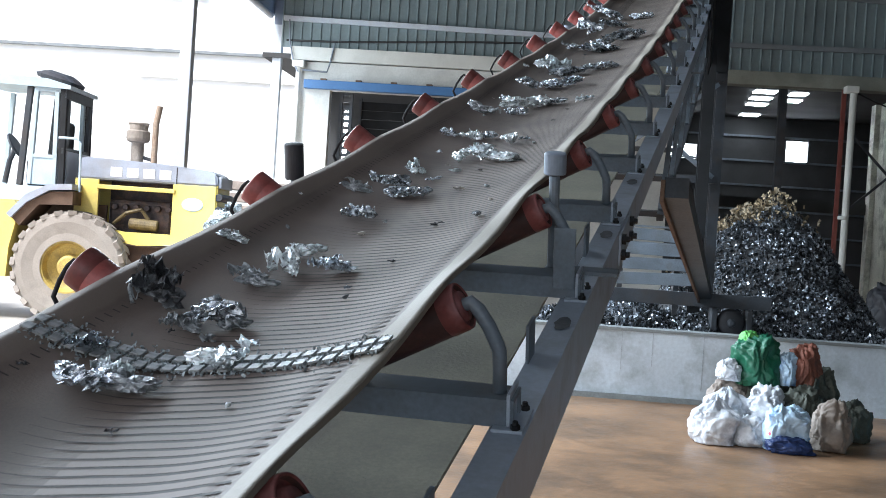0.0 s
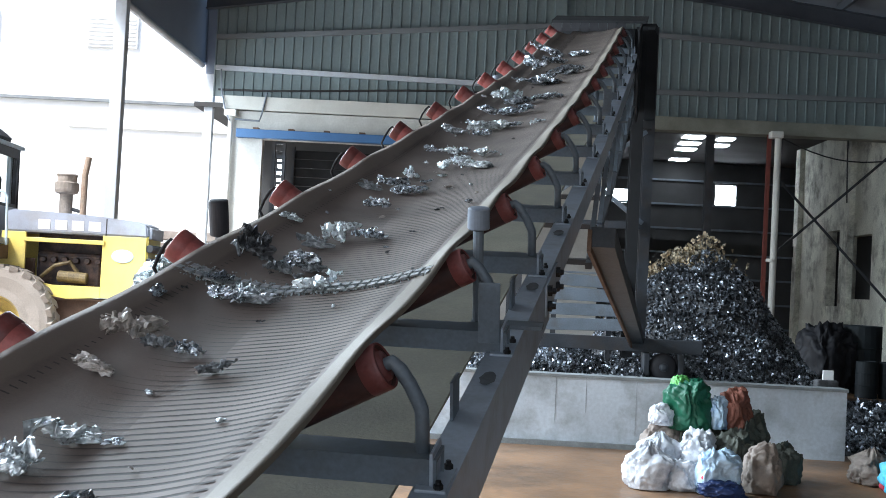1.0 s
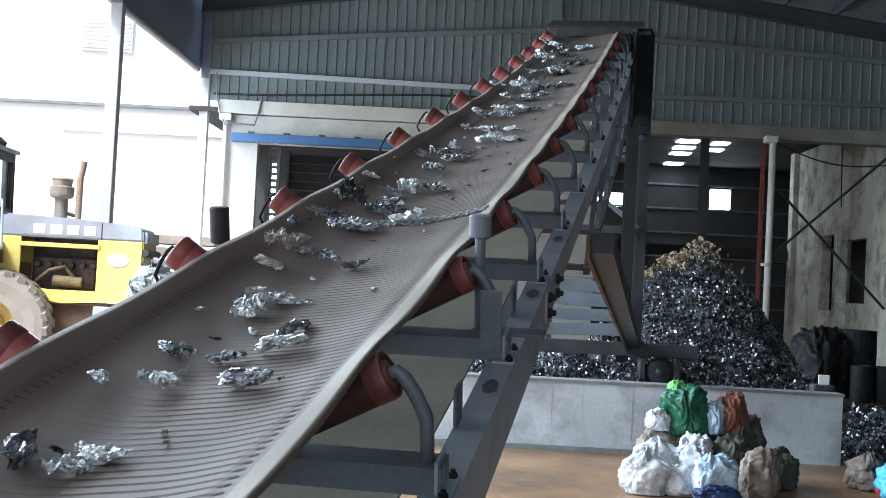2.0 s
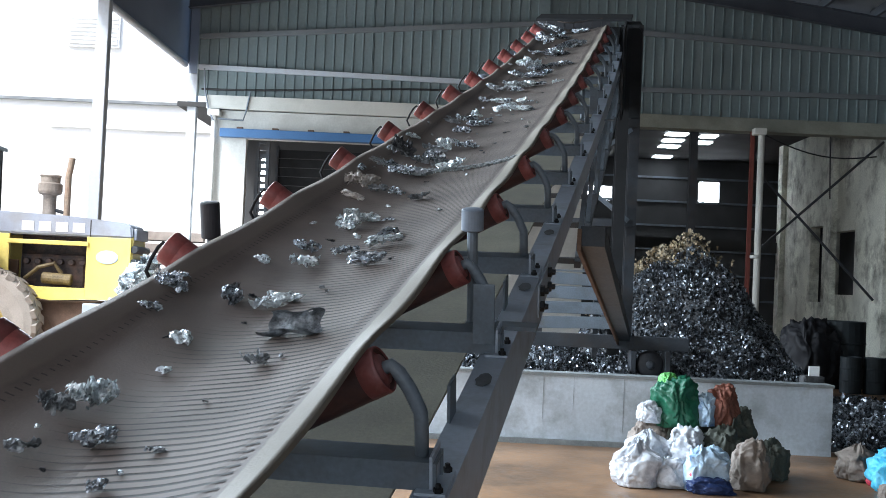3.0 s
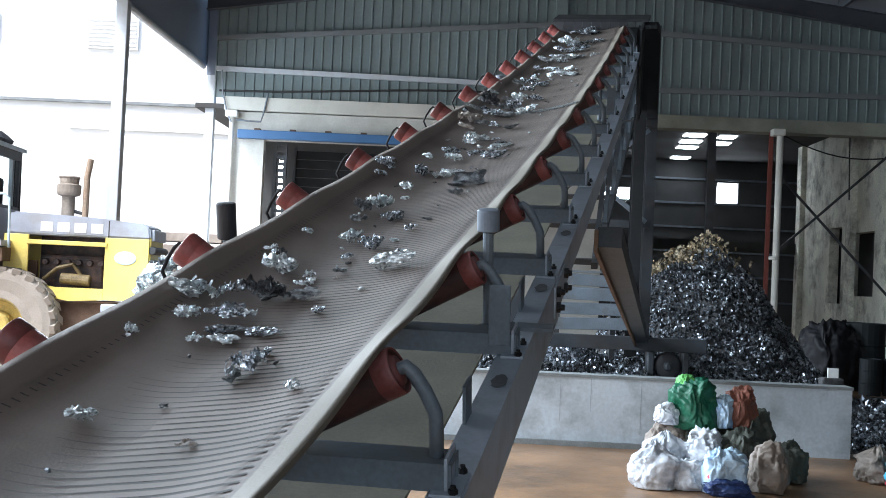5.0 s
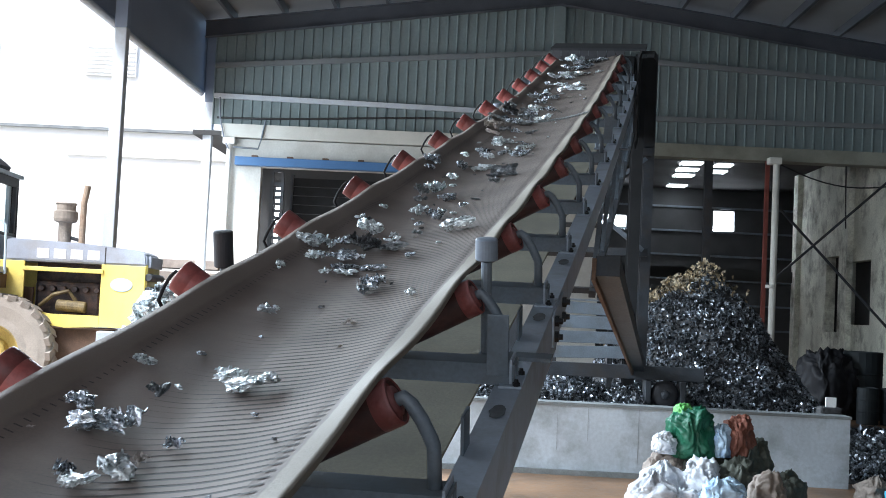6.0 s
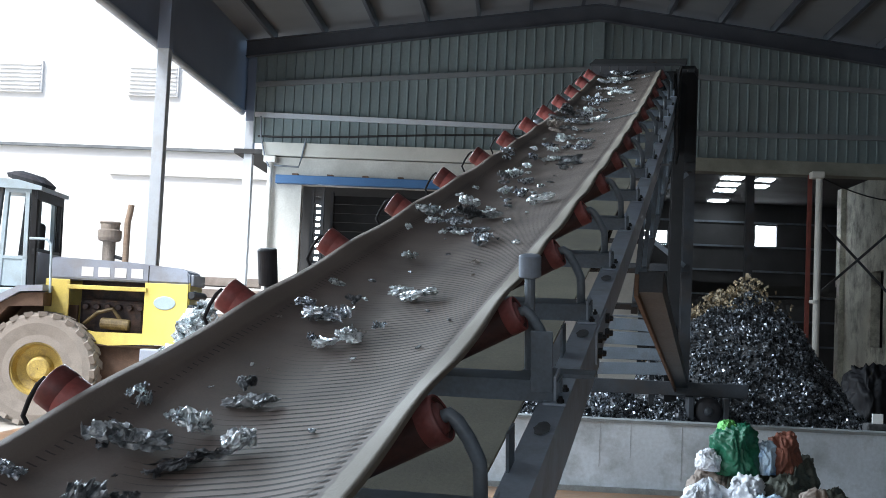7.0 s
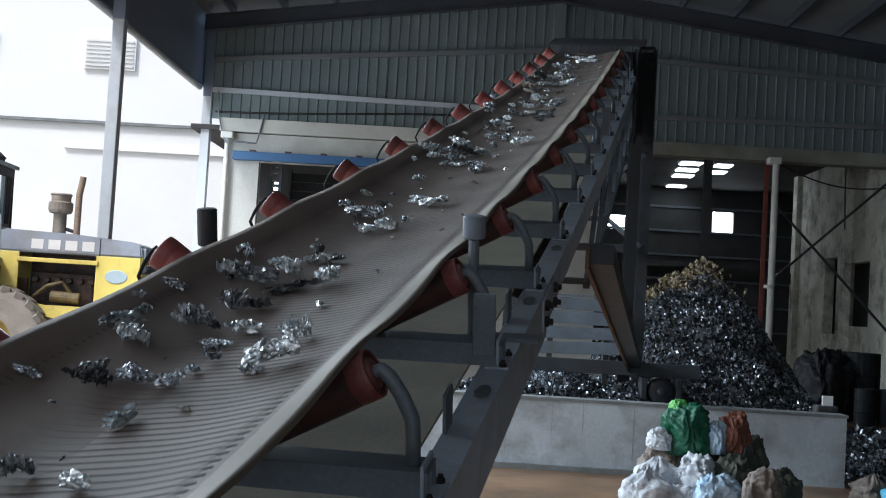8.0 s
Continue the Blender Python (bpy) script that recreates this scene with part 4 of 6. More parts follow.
# ---- scrap pieces on the belt ----
def torn_sheet(bm, r, nu, nv, wide, deep, fold):
    """One torn, folded sheet with sharp creases, about its own middle."""
    o = Vector((r.uniform(0, 50), r.uniform(0, 50), r.uniform(0, 50)))
    g = []
    for i in range(nu):
        row = []
        for j in range(nv):
            x, y = i / (nu - 1) - 0.5, j / (nv - 1) - 0.5
            p = Vector((x * 2, y * 2, 0))
            a = noise.noise_vector(o + p * 1.3)
            b = noise.noise_vector(o + p * 3.4)
            crease = abs(noise.noise(o + p * 2.1)) + 0.6 * abs(noise.noise(o + p * 4.7))
            ragged = 1 + 0.35 * noise.noise(o + Vector((math.atan2(y, x) * 1.6, 4, 0)))
            row.append(bm.verts.new((wide * (x * ragged + 0.16 * a.x + 0.05 * b.x), deep * (y * ragged + 0.18 * a.y + 0.06 * b.y),
                                     fold * (1.0 * crease + 0.7 * a.z + 0.12 * b.z))))
        g.append(row)
    faces = []
    for i in range(nu - 1):
        for j in range(nv - 1):
            rim = min(i, j, nu - 2 - i, nv - 2 - j)
            if rim < 2 and noise.noise(o + Vector((i * 0.6, j * 0.6, 9))) > 0.34 - 0.12 * (2 - rim):
                continue
            faces.append(bm.faces.new((g[i][j], g[i + 1][j], g[i + 1][j + 1], g[i][j + 1])))
    return faces


def balled_sheet(bm, r, fine):
    """Sheet crushed into a lump: rounded folds with deep hollows between them."""
    o = Vector((r.uniform(0, 50), r.uniform(0, 50), r.uniform(0, 50)))
    got = bmesh.ops.create_icosphere(bm, subdivisions=fine, radius=0.5)["verts"]
    for v in got:
        p = v.co * 2
        k = 1.0 - 0.75 * abs(noise.noise(o + p * 1.4)) - 0.5 * abs(noise.noise(o + p * 2.9)) - 0.24 * abs(noise.noise(o + p * 6.0))
        p = p + 0.35 * noise.noise_vector(o + p * 1.1) + 0.12 * noise.noise_vector(o + p * 3.1)
        v.co = p * max(k, 0.3) * 0.5


def crumple(kind, seed, wide, high):
    """Torn, crumpled scrap: several folded sheets caught in one another; a tube is one curled sheet."""
    r = random.Random(seed)
    bm = bmesh.new()
    if kind == "t":
        o = Vector((r.uniform(0, 50), 3, 1))
        nu, nv = 22, 14
        g = []
        for i in range(nu):
            a = 3.5 + i / (nu - 1) * 3.5
            row = []
            for j in range(nv):
                x = j / (nv - 1) - 0.5
                rad = 0.5 + 0.06 * noise.noise(o + Vector((a, x * 3, 0))) - 0.08 * math.cos(x * 9)
                row.append(bm.verts.new((x + 0.06 * math.sin(a * 3), rad * math.cos(a), rad * math.sin(a))))
            g.append(row)
        for i in range(nu - 1):
            for j in range(nv - 1):
                if min(i, nu - 2 - i) < 2 and noise.noise((i * 0.8, j * 0.5, 4)) > 0.4:
                    continue
                bm.faces.new((g[i][j], g[i + 1][j], g[i + 1][j + 1], g[i][j + 1]))
    else:
        count = 1 if wide < 0.03 else 2 if wide < 0.06 else 4
        for k in range(count):
            n0 = len(bm.verts)
            if r.random() < (0.7 if kind in "sw" else 0.45):
                balled_sheet(bm, r, 2 if wide < 0.03 else 3)
                stretch = (r.uniform(0.8, 1.5), r.uniform(0.6, 1.0), r.uniform(0.5, 0.9))
            else:
                nu, nv = ((7, 6) if wide < 0.03 else (14, 10))
                torn_sheet(bm, r, nu, nv, r.uniform(0.7, 1.1), r.uniform(0.6, 1.0), r.uniform(0.35, 0.7))
                stretch = (1, 1, 1)
            m = pose((k - (count - 1) / 2) * 0.75 / count, r.uniform(-0.35, 0.35), r.uniform(0, 0.1), r.uniform(-30, 30), r.uniform(-25, 25), r.uniform(-60, 60)) @ Matrix.Diagonal((*stretch, 1)) @ Matrix.Scale(r.uniform(0.5, 1.0) if count > 1 else 1, 4)
            bm.verts.ensure_lookup_table()
            for v in bm.verts[n0:]:
                v.co = m @ v.co
    for v in [v for v in bm.verts if not v.link_faces]:
        bm.verts.remove(v)
    lo, hi = [], []
    for a in range(3):
        along_a = sorted(v.co[a] for v in bm.verts)
        lo.append(along_a[len(along_a) // 60 if a < 2 else 0])
        hi.append(along_a[-1 - len(along_a) // 60])
    size = (wide * 1.1, max(1.1 * high, 0.6 * wide) * (1.5 if high > wide else 1), max(min(high * 0.85, wide * 0.75), 0.01))
    for v in bm.verts:
        v.co = Vector(((v.co[a] - (lo[a] + hi[a]) / 2 * (a < 2) - lo[a] * (a == 2)) / (hi[a] - lo[a]) * size[a] for a in range(3)))
    open_faces = {f for e in bm.edges if e.is_boundary for f in e.link_faces}
    while True:
        more = {g for f in open_faces for e in f.edges for g in e.link_faces} - open_faces
        if not more:
            break
        open_faces |= more
    if open_faces:
        bmesh.ops.solidify(bm, geom=list(open_faces), thickness=0.0014)
    for v in bm.verts:
        v.co = Vector((max(min(v.co.x, 0.58 * size[0]), -0.58 * size[0]), max(min(v.co.y, 0.58 * size[1]), -0.58 * size[1]), min(v.co.z, 1.1 * size[2])))
    return bm


LABELS = {"s": "crumpled torn grey sheet metal piece riding on the belt", "w": "pale crumpled scrap metal piece riding on the belt",
          "d": "dull dark crumpled metal scrap riding on the belt", "k": "blackened twisted scrap piece riding on the belt",
          "b": "rust-tinted twisted scrap piece riding on the belt", "t": "curled open tube of grey sheet metal on the belt"}
SCRAP = []


def scrap(s, x, wide, high, kind):
    """A piece that lies s metres along the belt and x across it when the clip starts."""
    i = len(SCRAP)
    r = random.Random(i * 7 + 1)
    ob = part("scrap_piece", crumple(kind, i, wide, high), M["scrap_" + ("d" if kind == "t" else kind)])
    tagged(ob, LABELS[kind], "scrap metal", "scrap on the belt")
    x = max(min(x, 0.33), -0.31)
    lean = math.degrees(math.atan((trough(x + 0.02) - trough(x - 0.02)) / 0.04))
    lie = pose(x, 0, trough(x) + 0.002, 0, -lean, 0) @ pose(0, 0, 0, 0, 0, -8 if kind == "t" else r.uniform(-18, 18) + (180 if r.random() < 0.5 else 0))
    SCRAP.append((ob, s, lie))


scrap(8.43, -0.23, 0.313, 0.094, "s")
scrap(8.38, 0.10, 0.181, 0.062, "s")
scrap(7.80, -0.09, 0.221, 0.069, "s")
scrap(7.07, -0.20, 0.165, 0.137, "s")
scrap(6.71, 0.13, 0.272, 0.096, "s")
scrap(6.44, 0.01, 0.107, 0.068, "s")
scrap(6.08, -0.06, 0.336, 0.074, "s")
scrap(4.94, 0.16, 0.195, 0.057, "s")
scrap(4.84, -0.14, 0.194, 0.120, "w")
scrap(4.81, -0.29, 0.035, 0.018, "w")
scrap(4.76, -0.00, 0.208, 0.069, "s")
scrap(4.28, 0.08, 0.097, 0.058, "s")
scrap(4.17, 0.02, 0.223, 0.070, "s")
scrap(4.13, -0.15, 0.127, 0.064, "s")
scrap(3.56, -0.16, 0.070, 0.035, "s")
scrap(3.50, 0.25, 0.080, 0.034, "w")
scrap(3.50, 0.08, 0.129, 0.040, "s")
scrap(3.44, -0.04, 0.200, 0.068, "w")
scrap(3.19, -0.04, 0.098, 0.044, "s")
scrap(3.19, -0.25, 0.055, 0.039, "s")
scrap(3.11, -0.18, 0.130, 0.054, "d")
scrap(2.50, -0.03, 0.072, 0.039, "s")
scrap(2.46, -0.19, 0.068, 0.034, "s")
scrap(2.46, -0.10, 0.096, 0.048, "w")
scrap(2.40, 0.15, 0.047, 0.019, "s")
scrap(2.32, 0.10, 0.088, 0.056, "w")
scrap(2.09, -0.14, 0.027, 0.018, "w")
scrap(2.04, 0.04, 0.132, 0.061, "w")
scrap(1.97, -0.03, 0.048, 0.048, "w")
scrap(1.91, 0.14, 0.148, 0.042, "w")
scrap(1.74, 0.01, 0.041, 0.016, "w")
scrap(1.68, -0.12, 0.070, 0.053, "w")
scrap(1.59, -0.03, 0.052, 0.016, "s")
scrap(1.43, -0.15, 0.116, 0.046, "s")
scrap(1.38, 0.11, 0.038, 0.015, "b")
scrap(1.29, -0.04, 0.130, 0.041, "s")
scrap(1.26, -0.21, 0.093, 0.041, "d")
scrap(1.01, -0.31, 0.014, 0.014, "w")
scrap(0.95, -0.10, 0.089, 0.045, "s")
scrap(0.86, 0.29, 0.029, 0.020, "s")
scrap(0.83, 0.18, 0.036, 0.011, "k")
scrap(0.76, -0.03, 0.026, 0.010, "b")
scrap(0.48, -0.09, 0.090, 0.042, "w")
scrap(0.45, -0.29, 0.073, 0.027, "w")
scrap(0.34, 0.03, 0.100, 0.048, "s")
scrap(0.32, -0.09, 0.079, 0.072, "w")
scrap(0.19, -0.12, 0.111, 0.042, "d")
scrap(0.07, 0.16, 0.015, 0.006, "k")
scrap(-0.05, -0.30, 0.037, 0.034, "w")
scrap(-0.08, -0.24, 0.117, 0.104, "k")
scrap(-0.12, -0.07, 0.112, 0.068, "s")
scrap(-0.14, -0.02, 0.061, 0.031, "d")
scrap(-0.19, -0.12, 0.074, 0.049, "d")
scrap(-0.23, -0.04, 0.036, 0.021, "d")
scrap(-0.40, -0.22, 0.047, 0.058, "s")
scrap(-0.40, 0.07, 0.121, 0.060, "w")
scrap(-0.49, -0.12, 0.066, 0.044, "w")
scrap(-0.53, -0.05, 0.097, 0.043, "d")
scrap(-0.55, -0.27, 0.022, 0.016, "k")
scrap(-0.56, -0.14, 0.119, 0.054, "s")
scrap(-0.62, 0.18, 0.012, 0.008, "w")
scrap(-0.66, -0.30, 0.032, 0.040, "s")
scrap(-0.99, -0.22, 0.130, 0.072, "b")
scrap(-1.01, -0.14, 0.071, 0.043, "d")
scrap(-1.01, -0.06, 0.063, 0.037, "s")
scrap(-1.17, 0.07, 0.079, 0.032, "d")
scrap(-1.21, -0.20, 0.095, 0.030, "b")
scrap(-1.30, -0.03, 0.026, 0.013, "w")
scrap(-1.59, -0.06, 0.109, 0.055, "w")
scrap(-1.60, 0.04, 0.046, 0.009, "s")
scrap(-1.74, -0.08, 0.079, 0.061, "w")
scrap(-1.78, -0.20, 0.025, 0.018, "w")
scrap(-1.92, 0.00, 0.030, 0.023, "w")
scrap(-1.92, 0.11, 0.041, 0.074, "s")
scrap(-1.98, -0.08, 0.033, 0.013, "k")
scrap(-2.09, 0.14, 0.110, 0.044, "w")
scrap(-2.14, -0.12, 0.087, 0.044, "s")
scrap(-2.16, 0.02, 0.077, 0.028, "s")
scrap(-2.26, -0.05, 0.023, 0.038, "w")
scrap(-2.36, -0.06, 0.074, 0.052, "w")
scrap(-2.37, 0.15, 0.115, 0.050, "s")
scrap(-2.39, -0.19, 0.052, 0.033, "w")
scrap(-2.65, 0.08, 0.019, 0.011, "k")
scrap(-2.76, -0.09, 0.033, 0.018, "k")
scrap(-2.78, 0.01, 0.090, 0.033, "w")
scrap(-2.82, -0.13, 0.058, 0.071, "s")
scrap(-2.84, -0.03, 0.076, 0.033, "w")
scrap(-2.84, -0.30, 0.086, 0.053, "s")
scrap(-3.05, -0.27, 0.055, 0.032, "s")
scrap(-3.15, 0.15, 0.143, 0.066, "t")
scrap(-3.23, -0.11, 0.050, 0.050, "w")
scrap(-3.39, 0.14, 0.055, 0.040, "d")
scrap(-3.43, -0.07, 0.033, 0.018, "w")
scrap(-3.69, -0.11, 0.091, 0.073, "w")
scrap(-3.74, -0.17, 0.060, 0.054, "d")
scrap(-3.88, -0.01, 0.072, 0.044, "s")
scrap(-3.93, 0.13, 0.037, 0.016, "d")
scrap(-3.94, -0.13, 0.056, 0.033, "d")
scrap(-4.01, -0.05, 0.011, 0.009, "k")
scrap(-4.10, 0.10, 0.030, 0.025, "s")
scrap(-4.26, -0.23, 0.035, 0.024, "w")
scrap(-4.29, -0.06, 0.076, 0.059, "w")
scrap(-4.29, 0.09, 0.033, 0.013, "w")
scrap(-4.40, 0.04, 0.073, 0.057, "s")
scrap(-4.53, -0.01, 0.038, 0.022, "s")
scrap(-4.59, -0.25, 0.040, 0.032, "w")
scrap(-4.60, -0.21, 0.039, 0.039, "d")
scrap(-4.73, 0.20, 0.116, 0.058, "w")
scrap(-4.74, 0.03, 0.035, 0.032, "d")
scrap(-4.77, -0.16, 0.090, 0.060, "w")
scrap(-4.78, -0.06, 0.035, 0.023, "w")
scrap(-4.89, -0.04, 0.057, 0.028, "w")
scrap(-5.04, -0.05, 0.054, 0.027, "k")
scrap(-5.04, -0.17, 0.055, 0.041, "d")
scrap(-5.06, 0.02, 0.074, 0.037, "d")
scrap(-5.08, -0.10, 0.101, 0.074, "k")
scrap(-5.10, -0.20, 0.048, 0.041, "s")
scrap(-5.19, -0.27, 0.114, 0.060, "w")
scrap(-5.24, 0.11, 0.035, 0.025, "s")
scrap(-5.30, -0.12, 0.107, 0.048, "s")
scrap(-5.37, -0.21, 0.063, 0.044, "w")
scrap(-5.41, -0.08, 0.091, 0.024, "s")
scrap(-5.43, 0.02, 0.083, 0.024, "s")
scrap(-5.49, -0.06, 0.070, 0.023, "w")
scrap(-5.51, -0.13, 0.035, 0.024, "w")
scrap(-5.56, -0.27, 0.031, 0.024, "w")
scrap(-5.63, 0.09, 0.038, 0.049, "s")
scrap(-5.63, -0.09, 0.009, 0.007, "k")
scrap(-5.73, 0.10, 0.062, 0.052, "s")
scrap(-5.79, 0.08, 0.041, 0.061, "d")
scrap(-5.92, 0.26, 0.033, 0.023, "w")
scrap(-6.08, -0.13, 0.056, 0.034, "w")
scrap(-6.21, 0.15, 0.035, 0.018, "b")
scrap(-6.54, -0.15, 0.027, 0.013, "s")
scrap(-6.70, -0.23, 0.048, 0.032, "w")
scrap(-6.74, 0.01, 0.078, 0.047, "w")
scrap(-6.80, -0.10, 0.028, 0.015, "w")
scrap(-6.82, 0.09, 0.105, 0.045, "w")
scrap(-6.87, -0.12, 0.046, 0.038, "d")
scrap(-7.03, -0.23, 0.059, 0.044, "s")
scrap(-7.11, -0.13, 0.127, 0.057, "s")
scrap(-7.19, 0.06, 0.040, 0.030, "s")
scrap(-7.19, -0.25, 0.020, 0.011, "b")
scrap(-7.27, 0.03, 0.033, 0.024, "b")
scrap(-7.35, 0.02, 0.077, 0.058, "w")
scrap(-7.35, -0.09, 0.039, 0.046, "s")
scrap(-7.40, -0.04, 0.064, 0.038, "w")
scrap(-7.55, 0.09, 0.017, 0.009, "w")
scrap(-7.64, -0.16, 0.010, 0.005, "w")
scrap(-7.80, -0.11, 0.038, 0.047, "k")
scrap(-7.86, -0.18, 0.018, 0.009, "w")
scrap(-7.94, -0.04, 0.109, 0.036, "d")
scrap(-8.06, -0.27, 0.054, 0.072, "w")
scrap(-8.14, -0.11, 0.087, 0.061, "w")
scrap(-8.26, 0.07, 0.066, 0.058, "w")
scrap(-8.30, -0.17, 0.150, 0.067, "d")
scrap(-8.32, -0.22, 0.025, 0.033, "k")
scrap(-8.35, -0.01, 0.146, 0.032, "k")
scrap(-8.55, -0.29, 0.063, 0.025, "s")
scrap(-8.56, -0.04, 0.061, 0.031, "k")
scrap(-8.59, 0.14, 0.024, 0.027, "s")
scrap(-8.59, -0.10, 0.077, 0.077, "d")
scrap(-8.73, -0.31, 0.030, 0.027, "d")
scrap(-8.79, -0.08, 0.050, 0.029, "k")
scrap(-8.80, -0.13, 0.087, 0.058, "d")
scrap(-8.83, 0.02, 0.085, 0.039, "w")
scrap(-8.92, -0.25, 0.057, 0.114, "w")
scrap(-8.94, 0.19, 0.067, 0.060, "w")
scrap(-8.96, -0.01, 0.081, 0.019, "s")
scrap(-8.96, -0.29, 0.021, 0.020, "w")
scrap(-9.03, -0.18, 0.068, 0.061, "w")
scrap(-9.09, 0.04, 0.039, 0.036, "s")
scrap(-9.17, 0.21, 0.111, 0.061, "w")
scrap(-9.19, 0.03, 0.031, 0.022, "s")
scrap(-9.22, 0.18, 0.048, 0.027, "s")
scrap(-9.25, -0.17, 0.038, 0.051, "d")
scrap(-9.26, -0.06, 0.087, 0.050, "s")
scrap(-9.28, 0.02, 0.061, 0.036, "s")
scrap(-9.33, -0.14, 0.086, 0.049, "k")
scrap(-9.35, -0.27, 0.062, 0.012, "s")
scrap(-9.46, 0.13, 0.031, 0.011, "b")
scrap(-9.53, 0.03, 0.039, 0.055, "w")
scrap(-9.73, 0.02, 0.012, 0.006, "k")
scrap(-9.81, -0.03, 0.061, 0.050, "d")
scrap(-9.87, 0.12, 0.057, 0.038, "w")


# ---- bags of waste on the floor by the low wall ----
def sack(x, y, z, w, d, h, mat, label, seed, tilt=0, yaw=0, neck=0.0, category="bag"):
    """Slumped bag: creased, flat underneath, with a gathered neck where it is tied."""
    r = random.Random(seed)
    bm = bmesh.new()
    bmesh.ops.create_icosphere(bm, subdivisions=5, radius=1.0)
    o = Vector((r.uniform(0, 40), r.uniform(0, 40), r.uniform(0, 40)))
    for v in bm.verts:
        p = v.co.copy()
        q = Vector((abs(p.x) ** 0.75 * math.copysign(1, p.x), abs(p.y) ** 0.75 * math.copysign(1, p.y), abs(p.z) ** 0.8 * math.copysign(1, p.z)))
        rim = max(math.hypot(p.x, p.y), 0.05)
        cx, cy = p.x / rim, p.y / rim
        pleat = sum(k * (1 - abs(noise.noise(o + Vector((cx * f, cy * f, p.z * 0.9))))) ** 3 for f, k in ((1.8, 0.16), (4.2, 0.1), (8.0, 0.05)))
        q *= 1.1 - pleat * (0.55 + 0.45 * p.z) - 0.1 * (1 - abs(noise.noise(o + p * 4))) ** 8 - 0.07 * (1 - abs(noise.noise(o + p * 8))) ** 8 + 0.22 * noise.noise(o + p * 1.1) + 0.13 * (0.5 - 2 * abs(noise.noise(o + p * 2.0))) + 0.09 * (0.5 - 2 * abs(noise.noise(o + p * 4.2)))
        q.x += 0.22 * noise.noise(o + p * 1.5)
        q.y += 0.22 * noise.noise(o + p * 1.5 + Vector((9, 9, 9)))
        if neck and q.z > 0.55:
            f = min((q.z - 0.55) / 0.4, 1)
            k = 1 - 0.75 * f
            q.x, q.y, q.z = q.x * k, q.y * k, q.z + neck * f * f
        if q.z < -0.75:
            q.z = -0.75 - (q.z + 0.75) * 0.1
        v.co = Vector((q.x * w / 2, q.y * d / 2, (q.z + 0.78) * h / 1.75))
    ob = part("waste_bag", bm, mat, smooth=True)
    ob.matrix_world = pose(x, y, z, tilt, 0, yaw)
    return tagged(ob, label, category, "waste bags by the low wall")


sack(1.53, 9.8, GZ, 0.40, 0.34, 0.34, M["bag_white"], "tied white plastic bag of waste on the floor", 1, 0, 10, 0.25)
sack(1.81, 9.78, GZ, 0.28, 0.26, 0.25, M["bag_white"], "white bag with a red print lying on the floor", 3, 0, -15)
sack(2.06, 9.66, GZ, 0.36, 0.24, 0.36, M["bag_blue"], "blue and white printed bag standing on the floor", 4, 0, 8)
sack(2.07, 9.58, GZ, 0.37, 0.22, 0.13, M["bag_navy"], "dark blue printed bag folded flat on the floor", 27, 0, 5)
sack(2.45, 9.85, GZ, 0.33, 0.3, 0.38, M["bag_beige"], "pale beige woven sack standing on the floor", 5, 0, -12)
sack(1.68, 10.2, GZ, 0.42, 0.38, 0.4, M["bag_white"], "white creased plastic bag behind the others", 6, 0, 25, 0.1)
sack(2.0, 10.2, GZ, 0.42, 0.36, 0.42, M["bag_white"], "white creased plastic bag under the green sheet", 28, 0, 70)
sack(2.32, 10.3, GZ, 0.44, 0.36, 0.44, M["bag_dark"], "dark creased sack behind the others", 26, 0, 55)
sack(2.5, 10.62, GZ, 0.42, 0.4, 0.58, M["bag_dark"], "dark olive sack leaning on the low wall", 7, -8, 10)
sack(2.76, 10.45, GZ, 0.3, 0.34, 0.34, M["bag_dark"], "dark slumped sack on the floor", 8, 0, -30)
sack(1.76, 10.7, GZ, 0.34, 0.34, 0.46, M["bag_beige"], "dusty beige sack leaning by the wall", 9, 0, 0)
sack(2.1, 10.75, GZ, 0.5, 0.36, 0.48, M["bag_dark"], "dark sack under the bundle by the wall", 30, 0, 20)
sack(1.73, 10.55, GZ + 0.43, 0.21, 0.2, 0.19, M["bag_white"], "small round white bag on the pile", 29, 0, 0)
sack(1.97, 10.6, GZ + 0.4, 0.38, 0.3, 0.44, M["bag_green"], "dark green plastic sheet bundle on the bag pile", 10, 6, -35)
sack(1.9, 10.62, GZ + 0.75, 0.17, 0.15, 0.12, M["bag_lime"], "bright lime green bag on top of the pile", 11, 0, 20)
sack(2.22, 10.56, GZ + 0.42, 0.2, 0.22, 0.28, M["bag_blue"], "crumpled light blue bag on the pile", 12, 0, 30)
sack(2.38, 10.6, GZ + 0.42, 0.25, 0.28, 0.36, M["bag_brown"], "red-brown sack on the bag pile", 13, 0, 40)
sack(3.62, 10.7, GZ, 0.40, 0.39, 0.29, M["bag_beige"], "clear grey plastic bag slumped on the floor", 14, 0, 25, 0.2)
sack(3.75, 9.85, GZ, 0.61, 0.51, 0.41, M["bag_cyan"], "bright cyan plastic bag of waste on the floor", 15, 0, -20)
sack(4.20, 10.3, GZ, 0.40, 0.43, 0.45, M["bag_cyan"], "bright cyan plastic bag of waste behind another", 16, 0, 35)
sack(3.50, 9.6, GZ, 0.17, 0.17, 0.14, M["bag_beige"], "small pale pink bag on the floor", 17)
